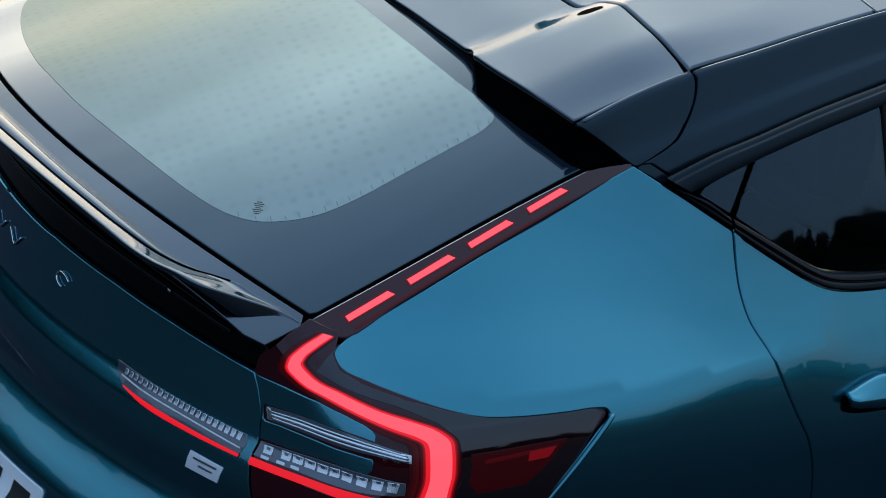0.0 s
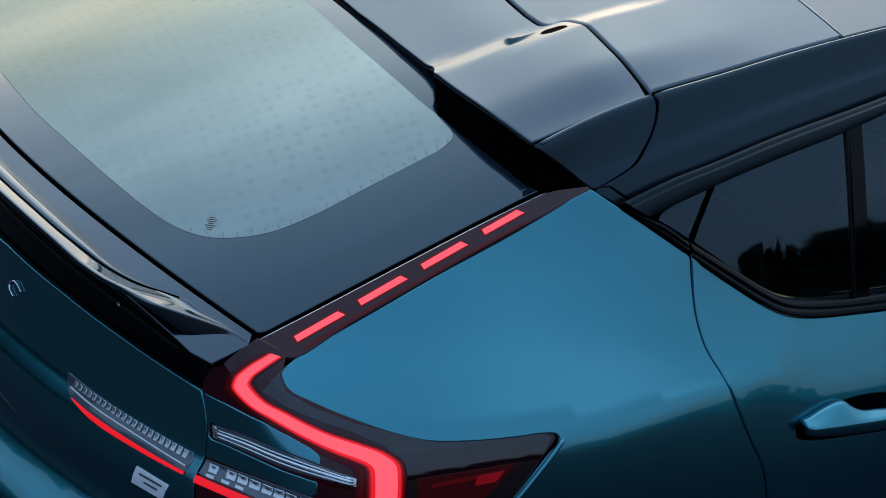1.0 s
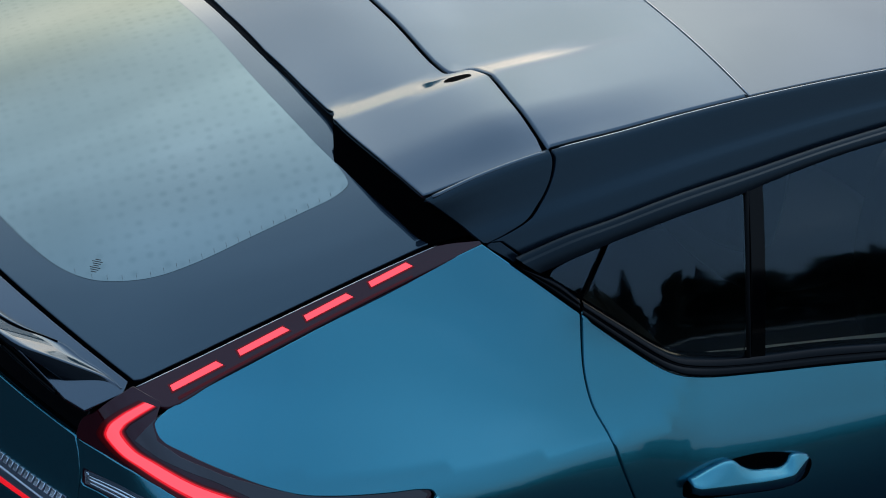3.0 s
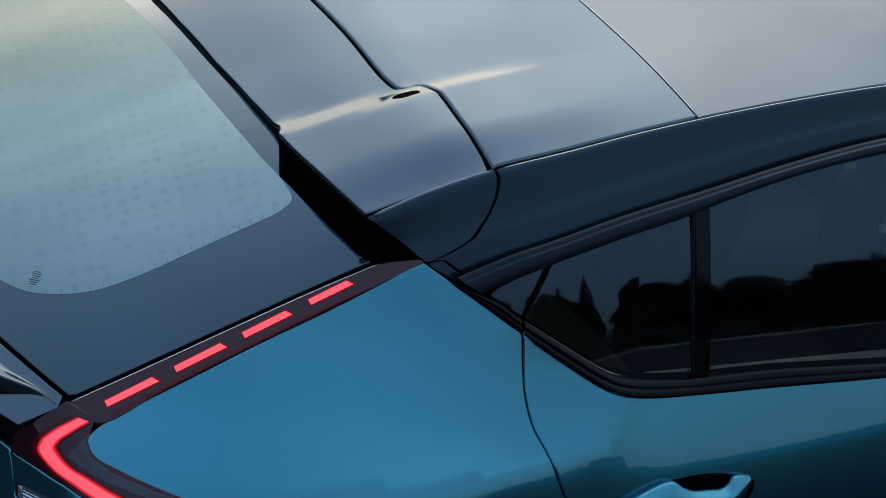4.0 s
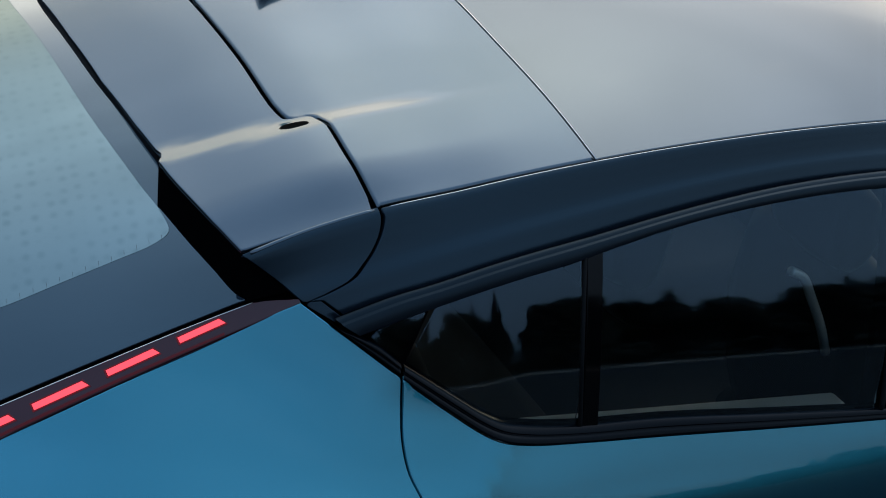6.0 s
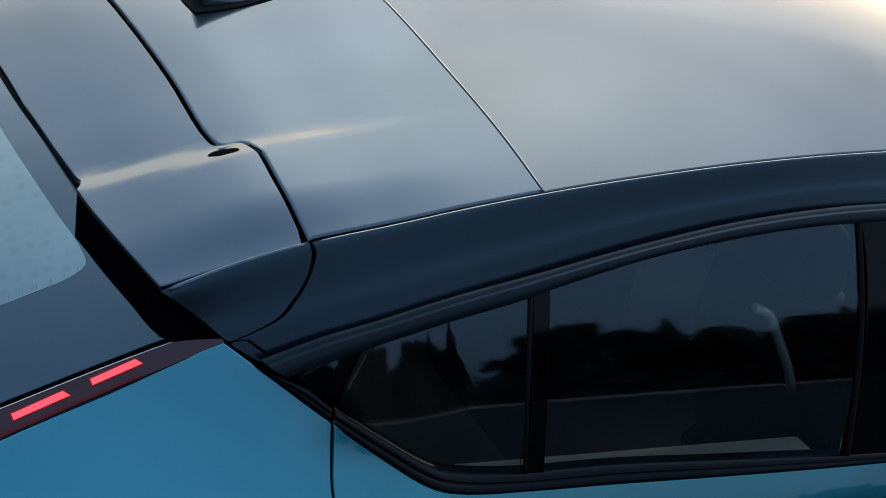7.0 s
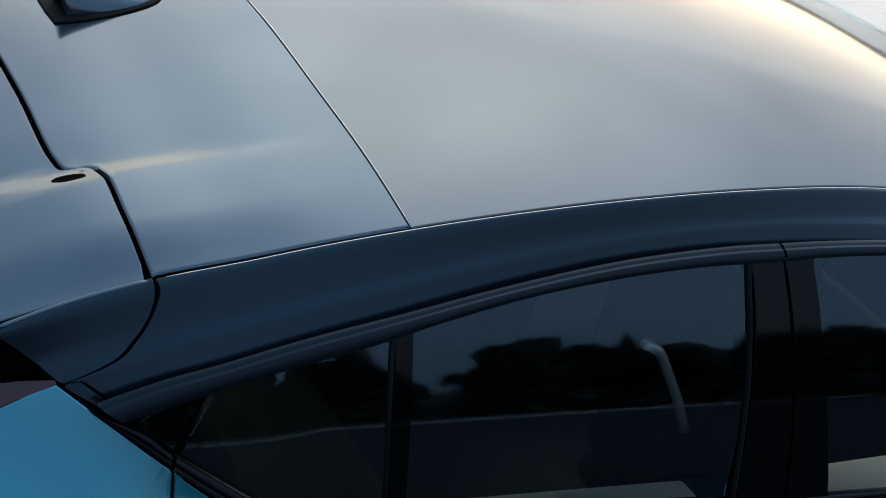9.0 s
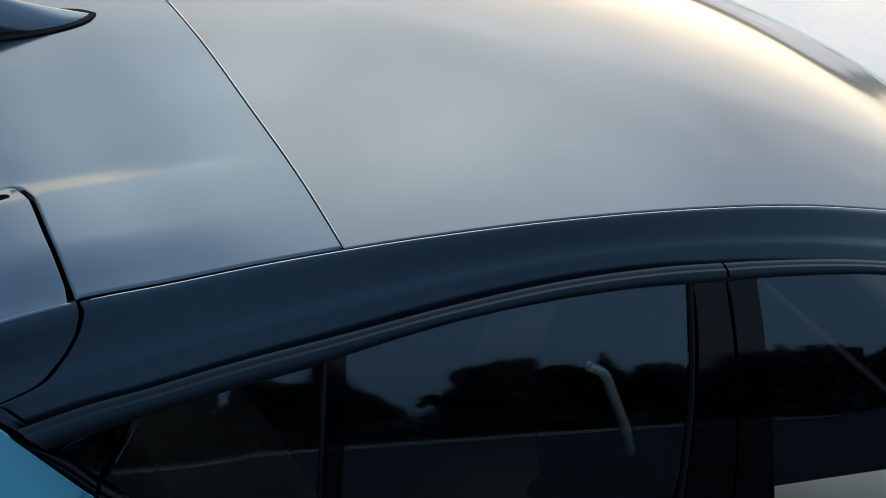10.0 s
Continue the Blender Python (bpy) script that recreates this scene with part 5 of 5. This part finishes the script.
        w = 0.0046
        dash = [(mid(a) - w, a - 0.001), (mid(a) + w, a + 0.0005), (mid(b) + w, b + 0.004), (mid(b) - w, b - 0.004)]
        # a larger, dim emissive patch imitates the dash's halo in the lens
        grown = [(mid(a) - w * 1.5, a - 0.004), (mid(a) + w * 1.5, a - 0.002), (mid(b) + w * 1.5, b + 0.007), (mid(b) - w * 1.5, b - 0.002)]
        part("dash_halo", panel(hatch, grown, (0.01, 0.02), lift=0.0038, thick=0.001, edge=0.0002, mirror=mirror), GLOW_DIM, tall)
        part("light_dash", panel(hatch, dash, (0.01, 0.02), lift=0.0048, **thin), GLOW, tall, "lit red dash")
    # a thin emissive line imitates red glow along the strip's outer edge
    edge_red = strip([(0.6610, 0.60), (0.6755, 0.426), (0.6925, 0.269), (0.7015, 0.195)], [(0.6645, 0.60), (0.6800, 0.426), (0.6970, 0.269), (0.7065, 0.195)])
    part("strip_edge_glow", panel(hatch, edge_red, (0.02, 0.03), lift=0.0036, thick=0.001, edge=0.0002, mirror=mirror), GLOW_FAINT, tall)
    # lamp on the tailgate
    lens = join(spline([(0.443, 0.887), (0.513, 0.884), (0.616, 0.881), (0.762, 0.881)], 4), spline([(0.768, 0.868), (0.766, 0.853)], 3), spline([(0.667, 0.850), (0.542, 0.852), (0.480, 0.860), (0.452, 0.872)], 4))
    gate_lamp = carpart("tailgate_lamp", panel(rear, lens, (0.03, 0.008), 0.006, 0.001, 0.002, mirror=mirror), CLEAR, "clear lamp band with a red lower edge on the tailgate")
    red = join(spline([(0.484, 0.8598), (0.526, 0.8568), (0.655, 0.8540), (0.766, 0.8530)], 4), spline([(0.766, 0.849), (0.667, 0.848), (0.542, 0.850), (0.486, 0.858)], 4))
    part("lower_light", panel(rear, red, (0.03, 0.006), lift=0.0045, **thin), GLOW_DEEP, gate_lamp, "deep red light line")
    line = [rear(s, z) + normals_of(rear, np.array(s), np.array(z)) * 0.0045 for s, z in spline([(0.470, 0.871), (0.526, 0.867), (0.655, 0.8645), (0.764, 0.861)], 6)]
    part("white_line", tube(line, 0.0016, 6, mirror), WHITE, gate_lamp)
    for k in range(22):
        s = 0.470 + 0.0131 * k
        rib = [(s, 0.8825 - 0.0001 * k), (s + 0.0085, 0.8825 - 0.0001 * k), (s + 0.0100, 0.8735 - 0.0002 * k), (s + 0.0018, 0.8735 - 0.0002 * k)]
        part("reflector_rib", panel(rear, rib, (0.01, 0.006), lift=0.0035, **thin), REFLECTOR, gate_lamp)


for flipped in (False, True):
    tail_lamp(flipped)

# badges and plate on the tailgate
label_plate = [(0.672, 0.823), (0.744, 0.821), (0.734, 0.790), (0.663, 0.790)]
badge = carpart("badge", panel(rear, label_plate, (0.03, 0.02), 0.002, 0.0003, 0.002), WHITE, "small white label on the tailgate")
for z, a, b in ((0.816, 0.682, 0.732), (0.806, 0.694, 0.724)):
    part("label_bar", panel(rear, [(a, z), (b, z), (b - 0.001, z - 0.0035), (a - 0.001, z - 0.0035)], (0.02, 0.01), 0.0006, 0.0001, 0.003), ALLOY, badge)
for s in (-0.37, -0.22, -0.07, 0.02, 0.235):
    ring = np.linspace(0, 2 * math.pi, 24)
    if s in (0.235, -0.22):
        line = [rear(s * 1.04 + 0.024 * math.cos(a), 0.950 + 0.012 * math.sin(a)) + np.array((0, -0.003, 0)) for a in np.linspace(0.3, 4.6, 16)]
    else:
        line = [rear(s - 0.03 + 0.06 * k, 0.957 - 0.022 * (1 - abs(2 * k - 1))) + np.array((0, -0.003, 0)) for k in np.linspace(0, 1, 9)]
    carpart("chrome_mark", tube(line, 0.0024, 6, False, 0.7), CHROME, under=tailgate, label="small chrome mark")
on_tail = lambda lift: (lambda s, z: rear(s, z) + normals_of(rear, s, z) * lift)
half = [(0.0, 0.628), (0.385, 0.628), (0.392, 0.624), (0.392, 0.522), (0.385, 0.518), (0.0, 0.518)]
plate = carpart("number_plate", panel(on_tail(0.004), both(half, MIDDLE_S), (0.05, 0.03), 0.004, 0.001), WHITE, "white number plate")
for k in range(7):
    s = 0.30 - 0.105 * k
    part("plate_bar", panel(on_tail(0.0052), [(s, 0.540), (s + 0.06, 0.540), (s + 0.06, 0.608), (s, 0.608)], (0.03, 0.03), 0.001, 0.0001), INK, plate)


# front end, seldom seen: windscreen, bonnet, bumper
def screen(x, v):
    """The windscreen, from the roof (v = 0) to the bonnet (v = 1)."""
    x, v = np.asarray(x, float), np.asarray(v, float)
    top = roof(x, 3.116 - 0.6 * (x - MIDDLE) ** 2)
    foot = np.stack([MIDDLE + (x - MIDDLE) * 1.22, 3.62 - 0.42 * (x - MIDDLE) ** 2, 1.02 - 0.04 * (x - MIDDLE) ** 2], -1)
    p = top + (foot - top) * v[..., None]
    p[..., 2] += 0.05 * np.sin(np.pi * v)
    return p


carpart("windscreen", panel(screen, both([(0.0, 0.0), (0.57, 0.0), (0.585, 0.03), (0.61, 0.97), (0.59, 1.0), (0.0, 1.0)]), (0.05, 0.06), 0.005, 0.001, turn=-1), FRONT_GLASS, "raked windscreen")
for flipped in (False, True):
    k = np.linspace(0, 1, 14)
    a = screen(np.full(14, 0.585), k)
    w = np.stack([np.interp(k, (0, 0.4, 1), (0.61, 0.70, 0.80)), np.interp(k, (0, 0.4, 1), (2.87, 3.10, 3.46)), np.interp(k, (0, 0.4, 1), (1.415, 1.27, 1.0))], -1)
    carpart("windscreen_pillar", sheet([a - (0.02, 0, 0.02), a, (a + w) / 2 + (0.01, 0, 0.01), w, w - (0.02, 0, 0.02)], flipped, 1), BLACK)


def bonnet(x, y):
    x, y = np.asarray(x, float), np.asarray(y, float)
    return np.stack([x + 0 * y, y + 0 * x, 1.02 - 0.14 * np.clip((y - 3.5) / 0.7, 0, 1.2) ** 2 - 0.09 * (np.abs(x - MIDDLE) / 0.86) ** 2.5 + 0.02 * smooth(0.5, 0.42, np.abs(x - MIDDLE))], -1)


half = [(0.0, 3.63), (0.45, 3.57), (0.72, 3.44), (0.78, 3.40), (0.80, 3.60), (0.76, 3.95), (0.60, 4.16), (0.0, 4.22)]
carpart("bonnet", panel(bonnet, both(join(half[:1], spline(half[1:], 5))), (0.05, 0.05), 0.012, 0.002), BLUE, "teal-blue bonnet")
for x in (0.16, -0.30):
    line = [screen(np.array(x + 0.62 * k - 0.25), np.array(0.95 - 0.03 * k)) + np.array((0, 0.0, 0.016)) for k in np.linspace(0, 1, 12)]
    carpart("wiper", tube(np.array(line), 0.008, 6), RUBBER)


def nose(s, z):
    s, z = np.broadcast_arrays(np.asarray(s, float), np.asarray(z, float))
    a = s * math.pi / 2
    wide = side_x(np.full(z.shape, 3.95), z)
    return np.stack([MIDDLE + (wide - MIDDLE) * np.sign(np.sin(a)) * np.abs(np.sin(a)) ** 0.8, 3.9 + (0.36 - 0.5 * (z - 0.55) ** 2) * np.abs(np.cos(a)) ** 0.55, z], -1)


carpart("front_bumper", panel(nose, [(-1, 0.22), (1, 0.22), (1, 0.78), (0.75, 0.86), (-0.75, 0.86), (-1, 0.78)], (0.06, 0.05), 0.014, turn=-1), BLUE, "teal-blue closed front")
carpart("front_intake", panel(nose, [(-0.6, 0.24), (0.6, 0.24), (0.5, 0.40), (-0.5, 0.40)], (0.06, 0.05), 0.01, lift=0.003, turn=-1), CLADDING)
for s in (-1, 1):
    carpart("headlamp", panel(nose, [(s * 0.55, 0.70), (s * 0.93, 0.72), (s * 0.95, 0.80), (s * 0.6, 0.79)], (0.05, 0.04), 0.01, lift=0.004, turn=-1), CLEAR, "clear headlamp")


# wheels
def wheel(y, sign):
    w = new("wheel")
    w.location = (across(0.775, sign), y, AXLE_Z)
    w.parent = car
    w.matrix_parent_inverse = car.matrix_basis.inverted()
    d = sign
    part("tyre", lathe([(-0.11 * d, 0.25), (-0.118 * d, 0.30), (-0.10 * d, 0.335), (-0.05 * d, 0.345), (0.05 * d, 0.345), (0.10 * d, 0.335), (0.118 * d, 0.30), (0.11 * d, 0.25)]), RUBBER, w)
    rim = part("rim", lathe([(-0.10 * d, 0.245), (-0.08 * d, 0.24), (0.08 * d, 0.24), (0.105 * d, 0.252), (0.11 * d, 0.245), (0.09 * d, 0.225), (-0.06 * d, 0.21)]), ALLOY, w)
    for k in range(5):
        bm = block((0.03, 0.05, 0.20), (0.075 * d, 0, 0.125), 0.008)
        bmesh.ops.transform(bm, matrix=Matrix.Rotation(k * 2 * math.pi / 5, 4, "X"), verts=bm.verts)
        part("spoke", bm, ALLOY, w)
    part("hub", lathe([(0.0, 0.055), (0.09 * d, 0.05), (0.095 * d, 0.0)], 20), ALLOY, w)
    for o in w.children:
        o.matrix_parent_inverse = Matrix()


for y in (REAR_AXLE, FRONT_AXLE):
    for sign in (1, -1):
        wheel(y, sign)
carpart("underbody", block((1.45, 3.9, 0.10), (MIDDLE, 2.0, 0.24), 0.02), CLADDING)

# cabin
carpart("cabin_floor", block((1.40, 2.6, 0.06), (MIDDLE, 2.05, 0.33), 0.01), LEATHER)
carpart("load_floor", block((1.20, 0.95, 0.05), (MIDDLE, 0.52, 0.70), 0.01), LEATHER)
carpart("bulkhead", block((1.54, 0.04, 0.62), (MIDDLE, 2.96, 0.60), 0.01), LEATHER)
carpart("dashboard", block((1.45, 0.40, 0.32), (MIDDLE, 3.25, 0.86), 0.06, 4), LEATHER)
for s in (1, -1):
    carpart("door_lining", block((0.05, 1.10, 0.52), (across(0.765, s), 1.52, 0.66), 0.02), LEATHER, "dark lining of the rear door")
    carpart("door_ledge", block((0.06, 0.86, 0.03), (across(0.757, s), 1.52, 0.972), 0.012, 3, (-3.5, 0, 0)), PALE)
    carpart("door_lining", block((0.05, 0.95, 0.52), (across(0.80, s), 2.60, 0.63), 0.02), LEATHER, "dark lining of the front door")
    carpart("door_ledge", block((0.12, 0.86, 0.05), (across(0.745, s), 2.62, 0.885), 0.015, 3), PALE)


def cushion(w, d, h, at, lean, bulge=0.03):
    """A padded block with swelling faces."""
    bm = bmesh.new()
    bmesh.ops.create_cube(bm, size=1.0)
    bmesh.ops.subdivide_edges(bm, edges=bm.edges[:], cuts=7, use_grid_fill=True)
    for v in bm.verts:
        p = v.co * 2
        r = Vector((p.x * math.sqrt(1 - p.y ** 2 * 0.18 - p.z ** 2 * 0.18), p.y * math.sqrt(1 - p.x ** 2 * 0.3 - p.z ** 2 * 0.25), p.z * math.sqrt(1 - p.x ** 2 * 0.25 - p.y ** 2 * 0.25)))
        v.co = Vector((r.x * w / 2, r.y * d / 2 * (1 + bulge * 6 * p.x ** 2), r.z * h / 2))
    bmesh.ops.transform(bm, matrix=pose(*at, lean), verts=bm.verts)
    for f in bm.faces:
        f.smooth = True
    return bm


for x in (0.38, -0.50):
    seat = carpart("front_seat", cushion(0.48, 0.17, 0.66, (x, 2.26, 0.80), 16), LEATHER, "charcoal leather front seat")
    part("seat_cushion", cushion(0.54, 0.56, 0.20, (x, 2.56, 0.50), 6), LEATHER, seat)
    part("headrest", cushion(0.27, 0.11, 0.20, (x, 2.14, 1.17), 10), LEATHER, seat)
    out = 0.14 if x > 0 else -0.14
    line = spline([(x + out, 1.942, 1.118), (x + out, 1.985, 1.098), (x + out, 2.028, 1.048), (x + out + 0.005, 2.09, 0.965), (x + out + 0.005, 2.135, 0.895)], 8)
    part("seat_edge", tube(line, 0.0105, 10), SILVER, seat, "pale edge of the seat shell")
rear_seat = carpart("rear_seat", cushion(1.28, 0.17, 0.62, (MIDDLE, 1.10, 0.80), 22), LEATHER, "charcoal leather rear bench")
part("seat_cushion", cushion(1.28, 0.55, 0.20, (MIDDLE, 1.42, 0.50), 5), LEATHER, rear_seat)
for x in (0.40, MIDDLE, -0.52):
    part("headrest", cushion(0.26, 0.10, 0.16, (x, 0.98, 1.13), 18), LEATHER, rear_seat)
